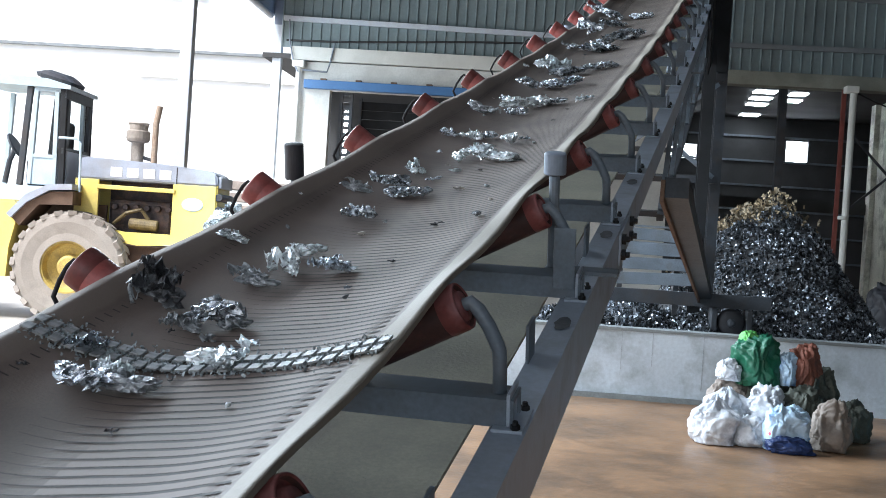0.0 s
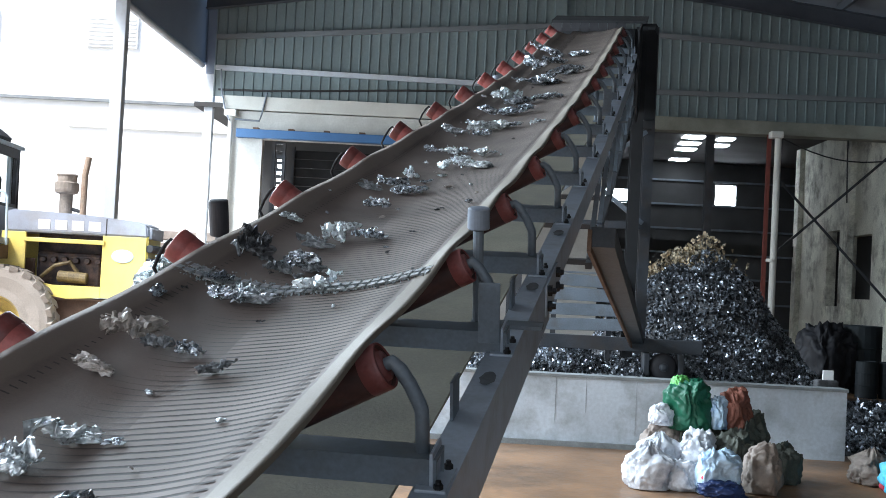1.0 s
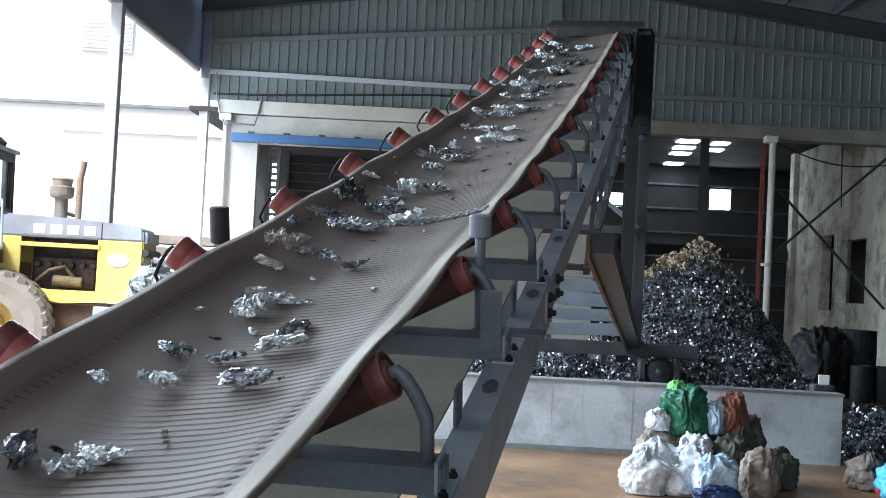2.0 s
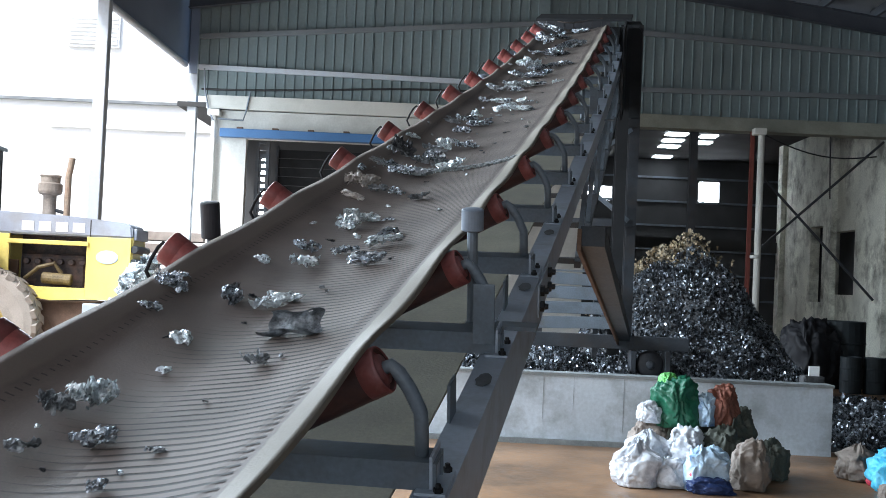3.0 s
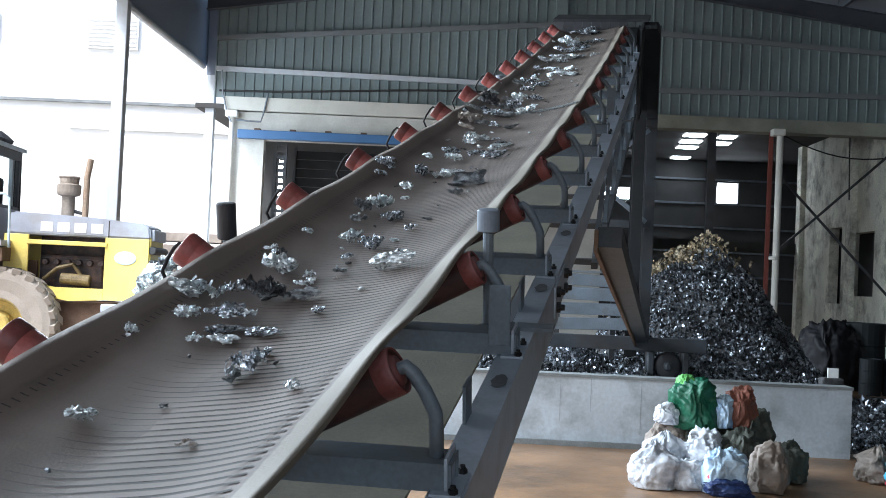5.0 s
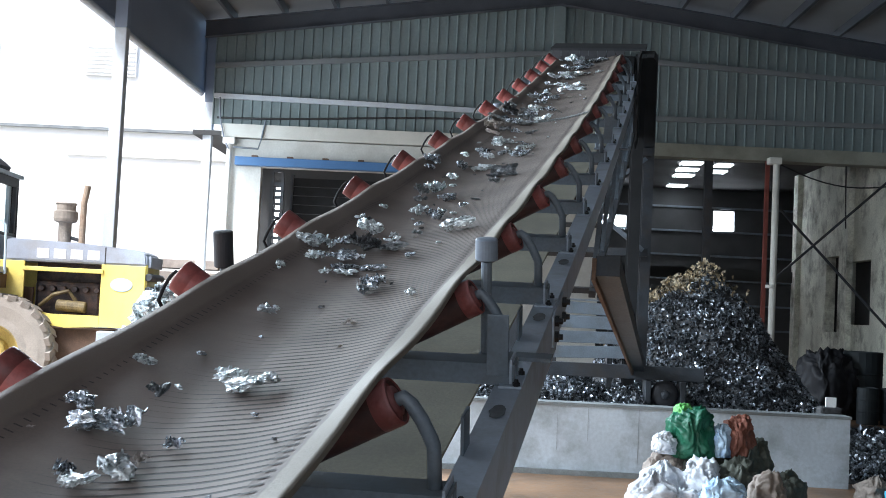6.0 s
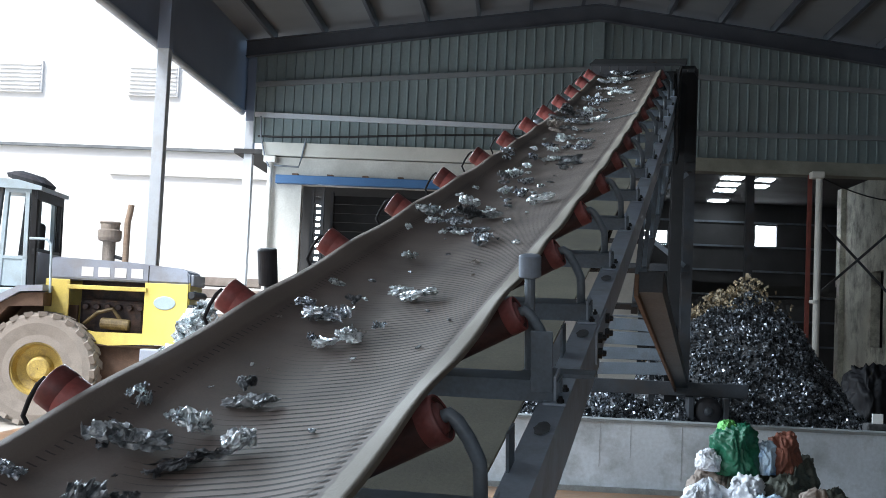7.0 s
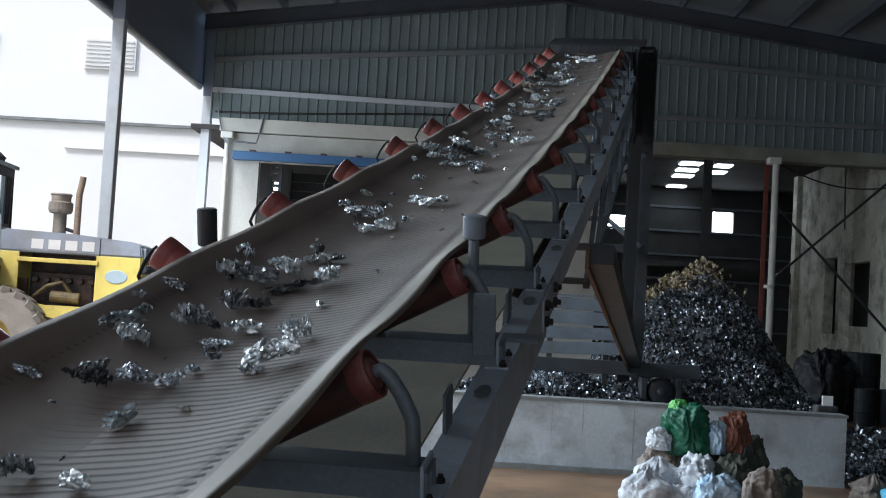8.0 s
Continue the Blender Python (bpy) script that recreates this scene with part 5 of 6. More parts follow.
for x, y, z, a in ((1.95, 9.6, GZ + 0.12, 20), (3.62, 10.36, GZ + 0.04, -10)):
    bm = bmesh.new()
    bmesh.ops.create_icosphere(bm, subdivisions=2, radius=0.045)
    for v in bm.verts:
        v.co *= 1 + 0.4 * noise.noise(v.co * 30)
    ob = part("red_rag", bm, material("red_plastic_%d" % a if a > 0 else "red_plastic", (0.6, 0.06, 0.1), 0.5, 0, 9, 0.2, 0.2), smooth=True)
    ob.location = (x, y, z)
    tagged(ob, "crumpled red plastic scrap between the bags", "litter")

crumbs = random.Random(31)
# small crumbs between the larger pieces
for i in range(70):
    scrap(-10.6 + i * 0.24 + crumbs.uniform(-0.1, 0.1), crumbs.uniform(-0.27, 0.28), crumbs.uniform(0.008, 0.024), crumbs.uniform(0.006, 0.012), crumbs.choice("swdkb"))

# joints of the low wall's render, and its plinth
for i in range(5):
    setting("wall_joint", boxed(0.46 + i * 0.41 + 0.06 * math.sin(i * 2.3), 0.462 + i * 0.41 + 0.06 * math.sin(i * 2.3), WALL_Y - 0.003, WALL_Y - 0.001, GZ + 0.14 + 0.1 * (i % 3), 0.88), M["coping"], "dark vertical joint in the low wall", "joint")
setting("plinth", boxed(-2.0, 1.9, WALL_Y - 0.06, WALL_Y - 0.004, GZ, GZ + 0.05), M["coping"], "low dark kerb at the foot of the wall", "kerb")
block = part("concrete_block", boxed(3.6, 3.82, WALL_Y + 0.26, WALL_Y + 0.45, GZ, 0.98, bevel=0.02), M["heap_core"])
tagged(block, "dark dirty concrete block behind the wall's end", "block")
card = part("paper_card", boxed(3.66, 3.77, WALL_Y + 0.3, WALL_Y + 0.32, 0.98, 1.08, bevel=0.003), M["white"])
tagged(card, "small white card standing on the block", "card")

# loose scrap beside the wall's end
vv, ff = [], []


def beside(r):
    x, y = 4.75 + r.uniform(-0.75, 1.6), 14.2 + r.gauss(0, 0.7)
    h = 0.45 * math.exp(-((x - 5.0) / 0.9) ** 2 - ((y - 14.4) / 0.8) ** 2)
    return Vector((x, y, GZ + h * r.random()))


flakes(rng, 1600, beside, 0.045, vv, ff)
me = bpy.data.meshes.new("loose_scrap")
me.from_pydata(vv, [], ff)
me.materials.append(M["heap"])
tagged(new("loose_scrap", me), "low spread of dark shredded scrap on the floor", "scrap", "", "stuff")


# ---- rear hall: side wall, pipe, posts, bracing, drums, skylights ----
for k, (y0, y1, z0, z1) in enumerate(((BACK + 0.35, 27.2, GZ, 6.0), (27.2, 29.0, GZ, 1.9), (27.2, 29.0, 3.4, 6.0), (29.0, 29.6, GZ, 6.0),
                                      (29.6, 30.6, GZ, 1.7), (29.6, 30.6, 3.6, 6.0), (30.6, 33.2, GZ, 6.0))):
    setting("wall_hall_east_%d" % (k + 1), boxed(9.0, 9.24, y0, y1, z0, z1), M["stained"], "soot-stained plaster wall beside narrow openings", "wall")
setting("wall_hall_east_outer", boxed(9.6, 9.8, BACK + 0.35, 33.2, GZ, 6.0), M["dark_wall"], "dark wall behind the openings", "wall")
for y in (28.5, 33.0):
    setting("pilaster", boxed(8.86, 9.0, y, y + 0.4, GZ, 6.0), M["stained"], "plastered pilaster of the stained wall", "pilaster")
bm = bmesh.new()
rod(bm, (6.13, 24.55, 1.3), (6.13, 24.55, 5.15), 0.07, 16)
pipe = empty("rain_pipe", None, "white plastic rain pipe hanging from the ring beam", "pipe")
part("pipe", bm, M["pvc"], pipe, smooth=True)
part("collar", boxed(5.95, 6.21, 24.42, 24.68, 5.1, 5.24, bevel=0.02), M["pvc"], pipe)
bm = bmesh.new()
lathe(bm, [(0, 0.09), (0.01, 0.1), (0.06, 0.1), (0.07, 0.09)], (6.08, 24.55, 2.55), (6.08, 24.55, 3), 16)
part("joint", bm, M["pvc"], pipe)
bm = bmesh.new()
rod(bm, (6.08, 24.55, GZ), (6.08, 24.55, 1.3), 0.08, 16)
part("pipe", bm, M["rust"], pipe)
setting("red_post", boxed(5.96, 6.04, 24.75, 24.83, GZ, 5.2), M["red_post"], "dull red primed steel post beside the pipe", "post")
setting("dark_post", boxed(4.84, 5.0, 25.4, 25.56, GZ, 5.3), M["dark_steel"], "dark steel post in the rear opening", "post")
for a, b in (((8.98, 25.5, 5.2), (6.42, 25.5, 2.8)), ((6.3, 25.6, 4.5), (8.9, 25.6, 1.8))):
    bm = bmesh.new()
    beam(bm, a, b, 0.04, 0.05)
    setting("cross_brace", bm, M["dark_steel"], "dark steel cross brace before the stained wall", "brace")
bm = bmesh.new()
sweep(bm, [(6.2 + i * 0.288, 25.1 + i * 0.09, 5.25 - 0.03 * i - 0.25 * math.sin(i / 10 * math.pi)) for i in range(11)], 0.015, 6)
tagged(part("cable", bm, M["cable"]), "thin black cable hanging across the rear opening", "cable")
bm = bmesh.new()
sweep(bm, [(7.75, 25.2, 5.26), (7.76, 25.2, 4.6), (7.78, 25.2, 3.9)], 0.015, 6)
tagged(part("cable", bm, M["cable"]), "loose cable end hanging from the beam", "cable")
# skylights in the rear hall's roof
for x0, x1, ys in ((5.95, 6.56, (33.3, 34.75, 36.25, 37.75, 40.7)), (6.98, 7.45, (33.3, 34.9, 36.45))):
    for y0 in ys:
        setting("skylight", boxed(x0 + (y0 - 34.7) * 0.1, x1 + (y0 - 34.7) * 0.1, y0, y0 + 0.62, 6.44, 6.47), M["daylight"], "bright translucent roof panel of the rear hall", "skylight")
for i in range(7):
    setting("hall_girt", boxed(HX0, 13, HY - 0.08, HY - 0.02, 0.7 + i * 0.85, 0.77 + i * 0.85), M["steel"], "grey steel girt on the rear hall's end wall", "girt")
for x in (4.6, 10.2):
    setting("hall_post", boxed(x, x + 0.16, 36.0, 36.16, GZ, 6.48), M["dark_steel"], "dark steel post in the rear hall", "post")
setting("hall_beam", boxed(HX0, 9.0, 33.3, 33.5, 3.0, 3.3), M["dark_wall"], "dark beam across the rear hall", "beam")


def drum(x, y, r, h, mat, label, cat="drum"):
    bm = bmesh.new()
    lathe(bm, [(0, r * 0.96), (0.01, r), (h * 0.32, r), (h * 0.34, r * 1.03), (h * 0.36, r), (h * 0.65, r), (h * 0.67, r * 1.03), (h * 0.69, r), (h - 0.01, r), (h, r * 0.95), (h - 0.02, r * 0.93)],
          (x, y, GZ), (x, y, GZ + 1), 24)
    return tagged(part("drum", bm, mat, smooth=False), label, cat, "drums by the rear opening")


tarp = sack(6.25, 21.2, GZ, 1.0, 0.9, 1.25, M["black_rubber"], "black tarpaulin over goods on the floor", 21, 0, 30, 0.0, "tarpaulin")
tarp.name = "tarpaulin"
del tarp["group"]
drum(6.95, 21.6, 0.43, 1.2, M["drum"], "dark open-topped drum on the floor")
drum(6.75, 20.4, 0.18, 0.62, M["drum"], "small dark blue-grey drum on the floor")
drum(7.15, 20.4, 0.18, 0.62, M["drum"], "small dark blue-grey drum on the floor")
drum(7.55, 20.5, 0.18, 0.62, M["drum"], "small dark blue-grey drum on the floor")


# ---- wheel loader beside the conveyor ----
loader = empty("wheel_loader", None, "yellow and grey wheel loader parked under the shed edge", "loader")
LY0, LY1 = 16.1, 17.1        # sides of the bonnet


LUG = bpy.data.meshes.new("lug")
lug_bm = boxed(-0.055, 0.055, -0.12, 0.12, 0.7, 0.764)
lug_bm.to_mesh(LUG)
lug_bm.free()
LUG.materials.append(M["tyre"])


def loader_wheel(x, y0, y1):
    z, r = GZ + 0.68, 0.76
    near = -1 if y0 < 16.5 else 1
    bm = bmesh.new()
    lathe(bm, [(0.0, r * 0.47), (0.015, r * 0.6), (0.0, r * 0.8), (0.02, r * 0.93), (0.07, r * 0.985), (0.36, r * 0.985), (0.41, r * 0.93), (0.43, r * 0.8), (0.415, r * 0.6), (0.43, r * 0.47)],
          (x, y0, z), (x, y1, z), 48, False)
    t = part("tyre", bm, M["tyre"], loader, "dusty pale loader tyre with deep lugs", smooth=False)
    for i in range(24):
        for side in (0, 1):
            lug = new("lug", LUG)
            lug.parent = t
            lug.matrix_basis = Matrix.Translation((x, y0 + 0.125 if side == 0 else y1 - 0.125, z)) @ Matrix.Rotation((i + 0.5 * side) * math.tau / 24, 4, "Y") @ Matrix.Rotation(0.35 * (1 - 2 * side), 4, "Z")
    bm = bmesh.new()
    ya = y0 + 0.02 if near < 0 else y1 - 0.02
    d = 1 if near < 0 else -1
    lathe(bm, [(0, r * 0.48), (0.0, r * 0.44), (0.12, r * 0.4), (0.17, r * 0.24), (0.06, r * 0.2), (0.04, r * 0.16), (0.04, r * 0.01)], (x, ya, z), (x, ya + d, z), 32, False)
    part("rim", bm, M["rim_yellow"], t, "yellow wheel rim", smooth=False)


for x in (-6.52, -9.3):
    loader_wheel(x, 15.68, 16.11)
    loader_wheel(x, 17.1, 17.53)
part("rear_frame", boxed(-7.2, -4.75, LY0 + 0.12, LY1 - 0.12, 0.75, 1.22, bevel=0.04), M["rust"], loader, "dark dirty chassis")
part("front_frame", boxed(-10.2, -7.7, LY0 + 0.1, LY1 - 0.1, 0.7, 1.5, bevel=0.06), M["yellow"], loader)
part("articulation", boxed(-7.75, -7.15, LY0 + 0.4, LY1 - 0.4, 0.75, 1.15, bevel=0.04), M["dark_steel"], loader)
for y0, y1 in ((LY0, LY0 + 0.04), (LY1 - 0.04, LY1)):
    part("side_panel", boxed(-6.6, -6.27, y0, y1, 1.2, 2.1, bevel=0.008), M["yellow"], loader)
    part("side_panel", boxed(-5.25, -4.66, y0, y1, 1.25, 2.1, bevel=0.008), M["yellow"], loader)
    bm = prism(bmesh.new(), [(-6.27, 1.3), (-6.27, 1.46), (-5.9, 1.4), (-5.25, 1.4), (-5.25, 1.25), (-5.7, 1.22)], y0, y1)
    part("sill", bm, M["yellow"], loader)
    part("trim_rail", boxed(-6.3, -5.22, y0 - 0.03, y1, 1.97, 2.03, bevel=0.008), M["yellow"], loader, "pale bent rail over the engine opening")
part("rear_bulkhead", boxed(-4.72, -4.64, LY0 + 0.04, LY1 - 0.04, 1.25, 2.12, bevel=0.01), M["yellow"], loader)
bm = prism(bmesh.new(), [(-6.56, 2.1), (-6.56, 2.36), (-6.5, 2.4), (-5.5, 2.37), (-4.75, 2.31), (-4.66, 2.26), (-4.64, 2.1)], LY0, LY1)
bmesh.ops.bevel(bm, geom=bm.edges[:], offset=0.025, segments=2, affect="EDGES")
hd = part("bonnet", bm, M["hood"], loader, "grey painted engine bonnet")
part("seam", boxed(-5.215, -5.2, LY0 - 0.004, LY0 - 0.001, 2.1, 2.33), M["dark_steel"], hd)
for i in range(4):
    part("mark", boxed(-6.12 + i * 0.225, -5.96 + i * 0.225, LY0 - 0.006, LY0 - 0.001, 2.15, 2.28), M["white"], hd, "plain white mark on the bonnet")
bm = bmesh.new()
lathe(bm, [(0, 0.145), (0.006, 0.15), (0.01, 0.14)], (-4.97, LY0 - 0.001, 1.83), (-4.97, LY0 - 1, 1.83), 24)
for v in bm.verts:
    v.co.z = 1.83 + (v.co.z - 1.83) * 0.62
part("badge", bm, M["cab"], loader, "pale oval badge")
part("end_cap", boxed(-4.645, -4.6, LY0 + 0.06, LY1 - 0.06, 2.08, 2.24, bevel=0.015), M["hood"], loader)
for i in range(4):
    bm = bmesh.new()
    rod(bm, (-4.62, LY0 + 0.02, 1.95 - i * 0.18), (-4.62, LY1 - 0.02, 1.95 - i * 0.18), 0.055, 14)
    part("grille_bar", bm, M["dark_steel"], loader)
part("engine_back", boxed(-6.27, -5.25, LY0 + 0.62, LY0 + 0.66, 1.25, 2.1), M["engine"], loader)
part("engine_block", boxed(-6.2, -5.3, LY0 + 0.3, LY1 - 0.3, 1.3, 1.85, bevel=0.05), M["engine"], loader)
for i in range(6):
    bm = bmesh.new()
    rod(bm, (-6.1 + i * 0.15, LY0 + 0.22, 1.74), (-6.1 + i * 0.15, LY0 + 0.34, 1.74), 0.045, 10)
    part("injector", bm, M["engine"], loader)
bm = bmesh.new()
rod(bm, (-5.85, LY0 + 0.12, 1.52), (-5.45, LY0 + 0.12, 1.5), 0.08, 14)
part("oil_filter", bm, M["engine_y"], loader)
bm = bmesh.new()
sweep(bm, [(-6.1, LY0 + 0.2, 1.5), (-5.9, LY0 + 0.12, 1.66), (-5.7, LY0 + 0.13, 1.72), (-5.6, LY0 + 0.16, 1.58)], 0.028, 8)
part("hose", bm, M["engine_y"], loader)
bm = bmesh.new()
lathe(bm, [(0, 0.09), (0.3, 0.09), (0.32, 0.15), (0.36, 0.165), (0.46, 0.165), (0.48, 0.13), (0.55, 0.135), (0.57, 0.15), (0.585, 0.14)], (-5.9, 16.6, 2.36), (-5.9, 16.6, 3), 20)
part("air_cleaner", bm, M["dusty_grey"], loader, "tall dusty grey air cleaner", smooth=False)
bm = bmesh.new()
sweep(bm, [(-5.66, 16.6, 2.36), (-5.66, 16.6, 2.6), (-5.66, 16.6, 2.95), (-5.64, 16.6, 3.06), (-5.62, 16.6, 3.2)], 0.045, 12)
part("exhaust_pipe", bm, M["dusty_rust"], loader, "rusty exhaust pipe with a cut end")
bm = bmesh.new()
rod(bm, (-5.82, 16.6, 2.46), (-5.66, 16.6, 2.42), 0.025, 8)
part("elbow", bm, M["dark_steel"], loader)
# cab
CX0, CX1, CY0, CY1 = -8.0, -6.72, 15.98, 17.2
cab_ob = part("cab_floor", boxed(CX0, CX1, CY0, CY1, 1.72, 1.95, bevel=0.03), M["cab"], loader, "pale blue cab")


def cab_bar(name, a, b, w, mat, deep=0.07):
    """Bar of the cab's side in its x-z plane, on both sides of the cab."""
    for y in (CY0, CY1 - deep):
        bm = bmesh.new()
        beam(bm, (a[0], y + deep / 2, a[1]), (b[0], y + deep / 2, b[1]), deep, w, (1, 0, 0) if abs(a[0] - b[0]) < abs(a[1] - b[1]) else (0, 0, 1), 0.008)
        part(name, bm, mat, cab_ob)


cab_bar("pillar", (-6.77, 1.95), (-6.79, 3.33), 0.09, M["hood_black"])
cab_bar("pillar", (-7.33, 1.95), (-7.25, 3.33), 0.08, M["dark_steel"])
cab_bar("pillar", (CX0 + 0.04, 1.95), (CX0 + 0.1, 3.3), 0.07, M["cab"])
for y0, y1, z0, z1 in ((CY0, CY1, 3.16, 3.33), (CY0, CY1, 2.4, 2.5), (CY0 + 0.08, CY0 + 0.2, 2.5, 3.16), (CY1 - 0.14, CY1 - 0.07, 2.5, 3.16)):
    part("window_frame", boxed(CX1 - 0.07, CX1 - 0.02, y0, y1, z0, z1, bevel=0.01), M["dark_steel"], cab_ob)
cab_bar("door_frame", (-6.86, 1.97), (-6.88, 3.28), 0.06, M["cab"])
cab_bar("door_frame", (-7.2, 1.97), (-7.16, 3.28), 0.06, M["cab"])
cab_bar("door_frame", (-7.17, 3.27), (-6.83, 3.27), 0.06, M["cab"])
cab_bar("door_rail", (-7.18, 2.36), (-6.83, 2.36), 0.05, M["cab"])
bm = prism(bmesh.new(), [(CX0 - 0.04, 3.32), (CX0 - 0.02, 3.41), (CX0 + 0.3, 3.44), (CX1 - 0.3, 3.42), (CX1 + 0.03, 3.34), (CX1 + 0.03, 3.29)], CY0 - 0.03, CY1 + 0.03)
part("roof", bm, M["cab"], cab_ob)
bm = bmesh.new()
lathe(bm, [(0, 0.2), (0.02, 0.28), (0.07, 0.3), (0.12, 0.22), (0.16, 0.12)], (-7.0, 16.5, 3.4), (-7.0, 16.5, 4), 18)
for v in bm.verts:
    v.co.x += 0.05 * math.sin(v.co.y * 21)
    v.co.z -= 0.25 * (v.co.x + 7.0)
part("roof_bundle", bm, M["dark_steel"], cab_ob, "dark bundle on the cab roof")
part("door_panel", boxed(-7.17, -6.86, CY0 + 0.015, CY0 + 0.05, 1.97, 2.34, bevel=0.01), M["cab"], cab_ob)
glass = bpy.data.materials.new("cab_glass")
glass.use_nodes = True
gb = glass.node_tree.nodes["Principled BSDF"]
gb.inputs["Base Color"].default_value = (0.85, 0.93, 0.95, 1)
gb.inputs["Transmission Weight"].default_value, gb.inputs["Roughness"].default_value, gb.inputs["IOR"].default_value = 1.0, 0.03, 1.1
for x0, x1, y in ((-7.14, -6.9, CY0 + 0.03), (-7.14, -6.9, CY1 - 0.05)):
    pane = part("pane", boxed(x0, x1, y, y + 0.008, 2.4, 3.2), glass, cab_ob)
    pane.visible_shadow = False
part("back_panel", boxed(CX1 - 0.04, CX1, CY0 + 0.08, CY1 - 0.08, 1.98, 2.45), M["hood"], cab_ob)
part("seat", boxed(-7.40, -6.95, 16.4, 16.85, 1.95, 2.35, bevel=0.06), M["black_rubber"], cab_ob)
part("seat_back", boxed(-7.03, -6.91, 16.5, 17.0, 2.35, 2.9, bevel=0.05), M["black_rubber"], cab_ob)
bm = bmesh.new()
sweep(bm, [(-7.80, 16.75, 1.98), (-7.75, 16.75, 2.3), (-7.67, 16.75, 2.5)], 0.04, 8)
lathe(bm, [(0, 0.18), (0.01, 0.2), (0.03, 0.2), (0.04, 0.18)], (-7.69, 16.75, 2.5), (-7.45, 16.75, 2.65), 18)
part("steering_column", bm, M["dark_steel"], cab_ob)
bm = bmesh.new()
sweep(bm, [(-6.78, CY0 - 0.12, 2.62), (-6.55, CY0 - 0.12, 2.62), (-6.48, CY0 - 0.12, 2.55), (-6.46, CY0 - 0.12, 1.9)], 0.018, 8)
part("handrail", bm, M["cab"], loader, "bent pale handrail by the cab door")
bm = prism(bmesh.new(), [(-6.5, 2.0), (-6.5, 1.92), (-6.8, 1.9), (-7.1, 1.72), (-7.3, 1.5), (-7.36, 1.55), (-7.12, 1.82), (-6.82, 1.98)], 15.66, 16.3)
part("mudguard", bm, M["hood"], loader, "grey sloping rear mudguard")
bm = prism(bmesh.new(), [(-6.5, 1.9), (-6.5, 1.72), (-6.95, 1.7), (-7.2, 1.4), (-7.3, 1.5), (-7.1, 1.72), (-6.8, 1.88)], 15.72, 16.3)
part("guard_lining", bm, M["rust"], loader, "dark dirty lining of the mudguard")
bm = prism(bmesh.new(), [(-7.22, 1.62), (-7.3, 1.74), (-7.9, 1.74), (-7.9, 0.7), (-7.35, 0.7), (-7.33, 1.1)], 15.74, 16.3)
part("front_fender", bm, M["yellow"], loader, "yellow panel beside the rear wheel")
part("inner_guard", boxed(-7.2, -6.2, 16.3, 16.36, 0.9, 1.75), M["rust"], loader)
part("side_step", boxed(-5.25, -4.85, LY0 - 0.1, LY0 + 0.2, 1.0, 1.2, bevel=0.02), M["hood"], loader)
part("front_guard", boxed(-8.1, -7.85, 15.7, 16.3, 0.55, 1.6, bevel=0.05), M["yellow"], loader)

loader.matrix_world = pose(-4.42, 16.0, 0.07, 0, 0, 5) @ pose(4.64, -16.0, 0)

# silver sheet scrap piled between loader and conveyor
vv, ff = [], []


def pile_spot(r):
    h = r.random()
    return Vector((-3.75 + r.gauss(0, 0.42) * (1.1 - h), 14.3 + r.gauss(0, 0.4) * (1.1 - h), GZ + h * 1.62))


flakes(rng, 1500, pile_spot, 0.11, vv, ff)
me = bpy.data.meshes.new("sheet_pile")
me.from_pydata(vv, [], ff)
me.materials.append(M["scrap_w"])
tagged(new("sheet_pile", me), "pile of bright silver sheet scrap on the floor", "scrap", "", "stuff")

# ---- yard outside the open side ----
yard = empty("yard_building", None, "white rendered factory building across the yard", "building")
part("facade", boxed(-45, -7.2, 34.0, 34.3, GZ, 14), M["yard_wall"], yard)
part("ledge", boxed(-45, -7.2, 33.86, 33.998, 6.5, 6.58), M["coping"], yard)
part("ledge", boxed(-12.0, -7.2, 33.9, 33.998, 5.75, 5.8), M["yard_wall"], yard)
for x in (-15.7, -11.6, -20.0):
    fr = part("louvre_window", boxed(x, x + 1.5, 33.9, 33.998, 8.1, 9.05), M["yard_wall"], yard)
    for i in range(7):
        part("slat", boxed(x + 0.05, x + 1.45, 33.86, 33.898, 8.18 + i * 0.12, 8.23 + i * 0.12), M["louvre"], fr)
part("roof", boxed(-45, -7.0, 33.7, 44, 14, 14.2), M["column"], yard)
pal = empty("board_stack", None, "stack of weathered boards in the yard", "boards")
for i in range(9):
    part("board", boxed(-7.6, -5.9, 27.2, 28.2, GZ + i * 0.28, GZ + i * 0.28 + 0.2, bevel=0.01), M["boards"], pal)

# belt joint: a band of steel fasteners across the belt
joint = empty("belt_joint", None, "band of steel fasteners and grit across the belt", "belt joint")
for i in range(25):
    x = -0.345 + i * 0.73 / 24
    for dy in (-0.026, 0.026):
        bm = boxed(-0.011, 0.011, -0.015, 0.015, 0.001, 0.005)
        p = part("fastener", bm, M["staple"], joint)
        tilt = math.atan((trough(x + 0.01) - trough(x - 0.01)) / 0.02)
        p.matrix_basis = pose(x, dy + random.Random(i).uniform(-0.003, 0.003), trough(x), 0, -math.degrees(tilt), 0)
vv, ff = [], []


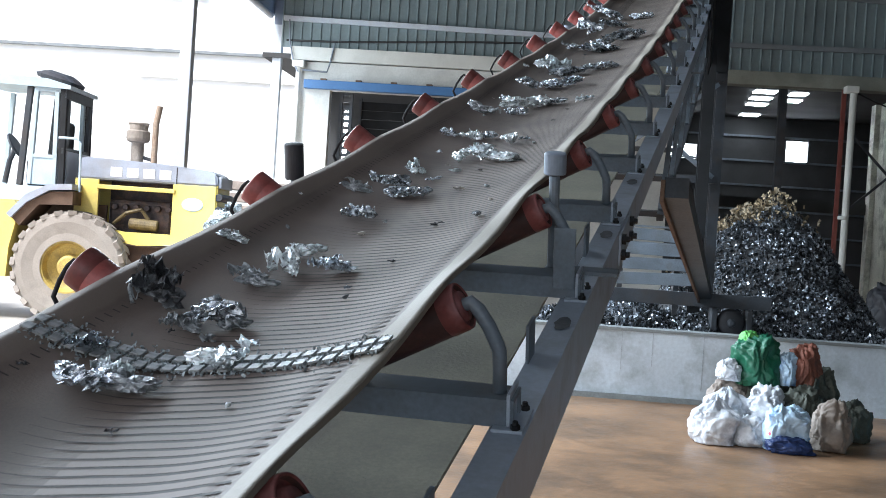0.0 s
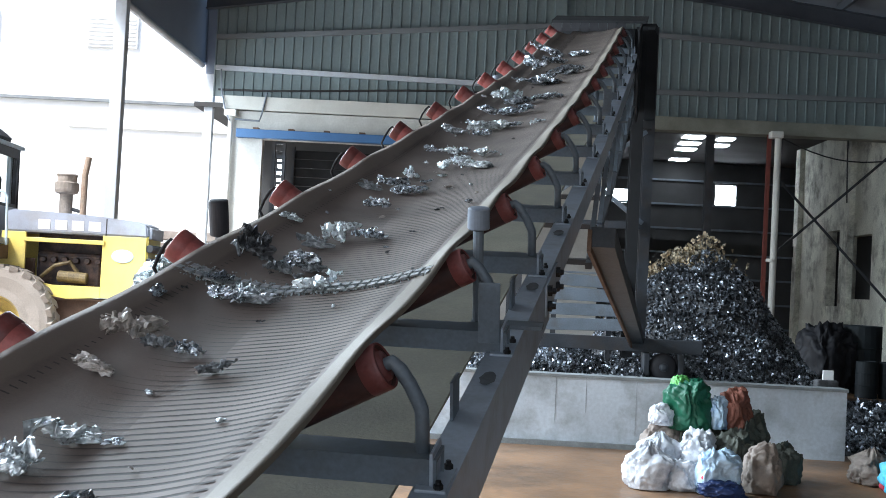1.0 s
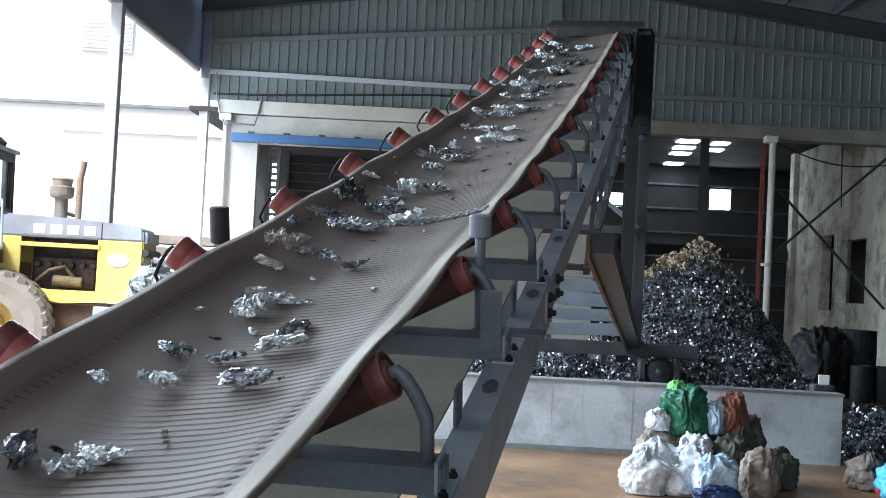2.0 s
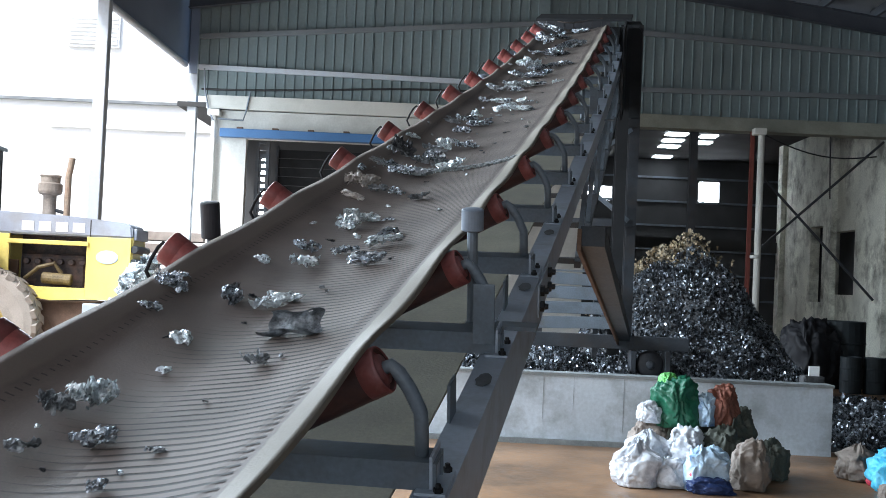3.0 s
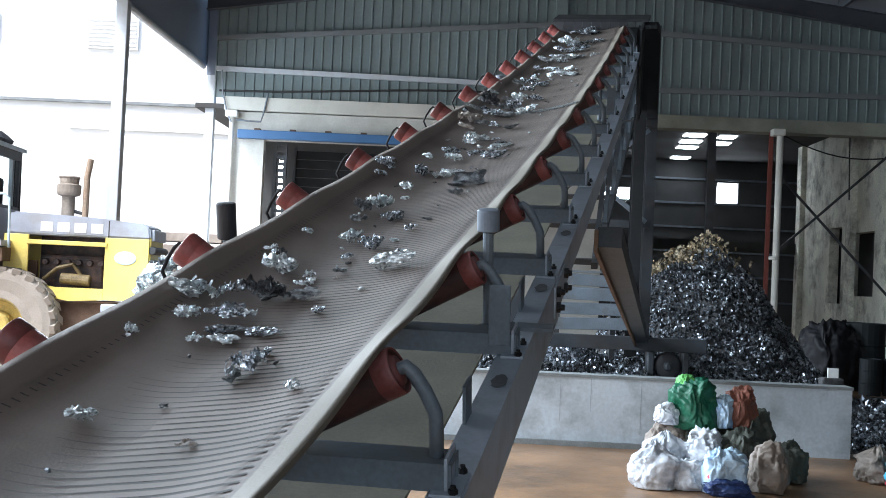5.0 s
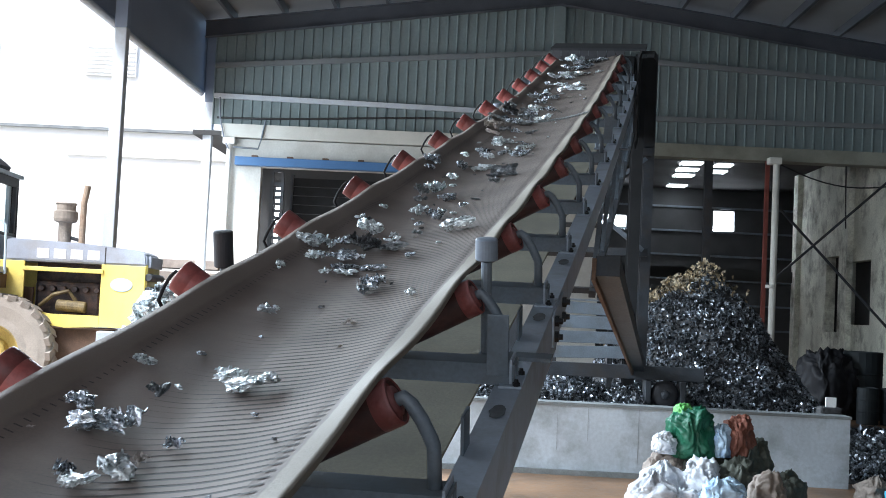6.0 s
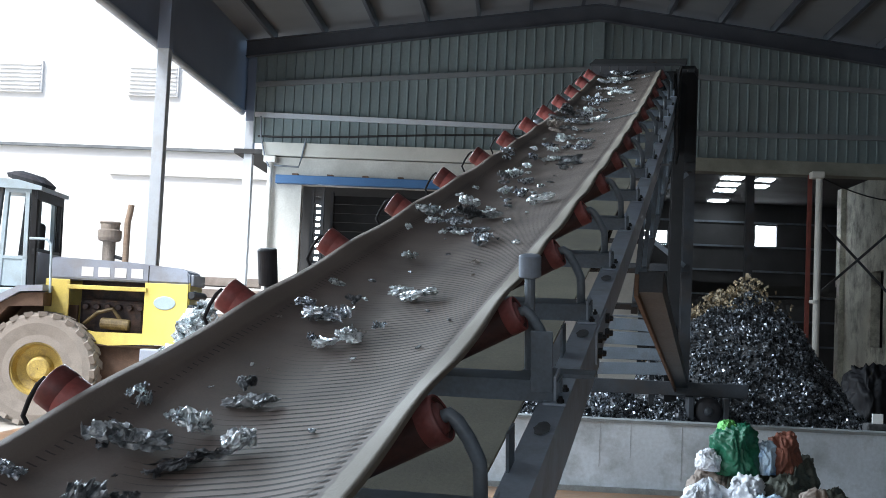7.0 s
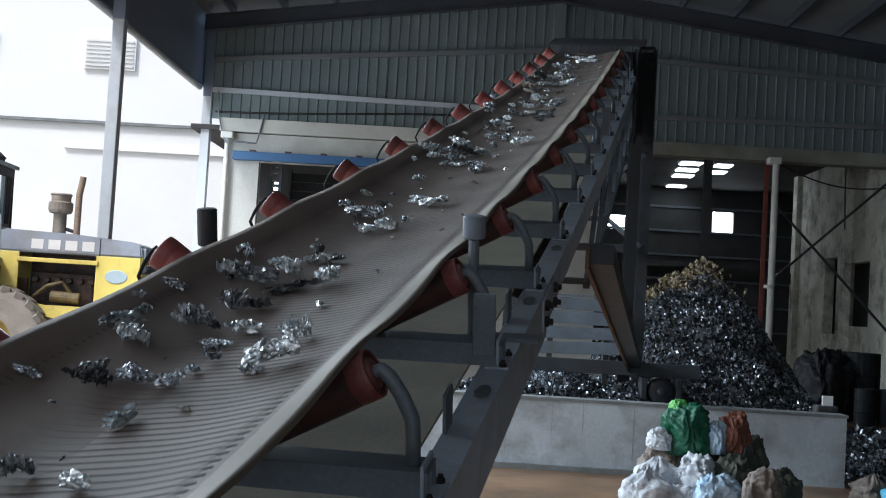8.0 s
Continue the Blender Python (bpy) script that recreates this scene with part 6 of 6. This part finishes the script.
def joint_grit(r):
    x = r.uniform(-0.35, 0.39)
    return Vector((x, r.gauss(0, 0.03), trough(x) + 0.001))


flakes(random.Random(8), 2200, joint_grit, 0.0042, vv, ff)
me = bpy.data.meshes.new("grit")
me.from_pydata(vv, [], ff)
me.materials.append(M["grit"])
g = new("grit", me)
g.parent = joint
tagged(g, kind="stuff")
SCRAP.append((joint, -0.385, pose(0, 0, 0.004)))


# ---- what moves: the belt's ribs and joint, and the scrap on it ----
def ride(ob, s0, lie, base):
    """Key a thing that rides the belt from s0 at the start."""
    times = {0.0, 8.0}
    for mark in (BEND - 1.0, BEND - 0.5, BEND, HEAD, HEAD + 0.12, HEAD + 0.25, HEAD + 0.38, HEAD + 0.5, HEAD + 0.62, HEAD + 0.9):
        t = (mark - s0) / SPEED
        if 0 < t < 8:
            times.add(round(t * 30) / 30)
    times |= {float(k) for k in range(1, 8)}
    walk(ob, [(t, base @ track(s0 + SPEED * t) @ lie) for t in sorted(times)])


def drop(ob, s0, lie):
    """Scrap rides up, leaves over the head and falls on the heap below."""
    rows = []
    t_head = (HEAD - s0) / SPEED
    for t in sorted({k / 2 for k in range(17)} | {round(v * 30) / 30 for v in ((BEND - 1 - s0) / SPEED, (BEND - 0.5 - s0) / SPEED, (BEND - s0) / SPEED) if 0 < v < 8} | {round(v * 30) / 30 for v in (t_head, t_head + 0.15, t_head + 0.3, t_head + 0.5, t_head + 0.7, t_head + 0.9) if 0 < v < 8}):
        if t <= t_head:
            rows.append((t, C @ track(s0 + SPEED * t) @ lie))
        else:
            d = min(t - t_head, 1.0)
            m = C @ track(HEAD) @ lie
            m.translation += (C.to_3x3() @ Vector((0, SPEED * d, 0))) + Vector((0, 0, -4.9 * d * d))
            m.translation.z = max(m.translation.z, GZ + heap_height(m.translation.x, m.translation.y) + 0.05)
            rows.append((t, m @ pose(0, 0, 0, -80 * d)))
    walk(ob, rows)


def motions():
    unit = Matrix.Identity(4)
    for ob, s0 in RIB_STRIPS:
        ride(ob, s0, unit, unit)
    for ob, s0, lie in SCRAP:
        drop(ob, s0, lie)


motions()
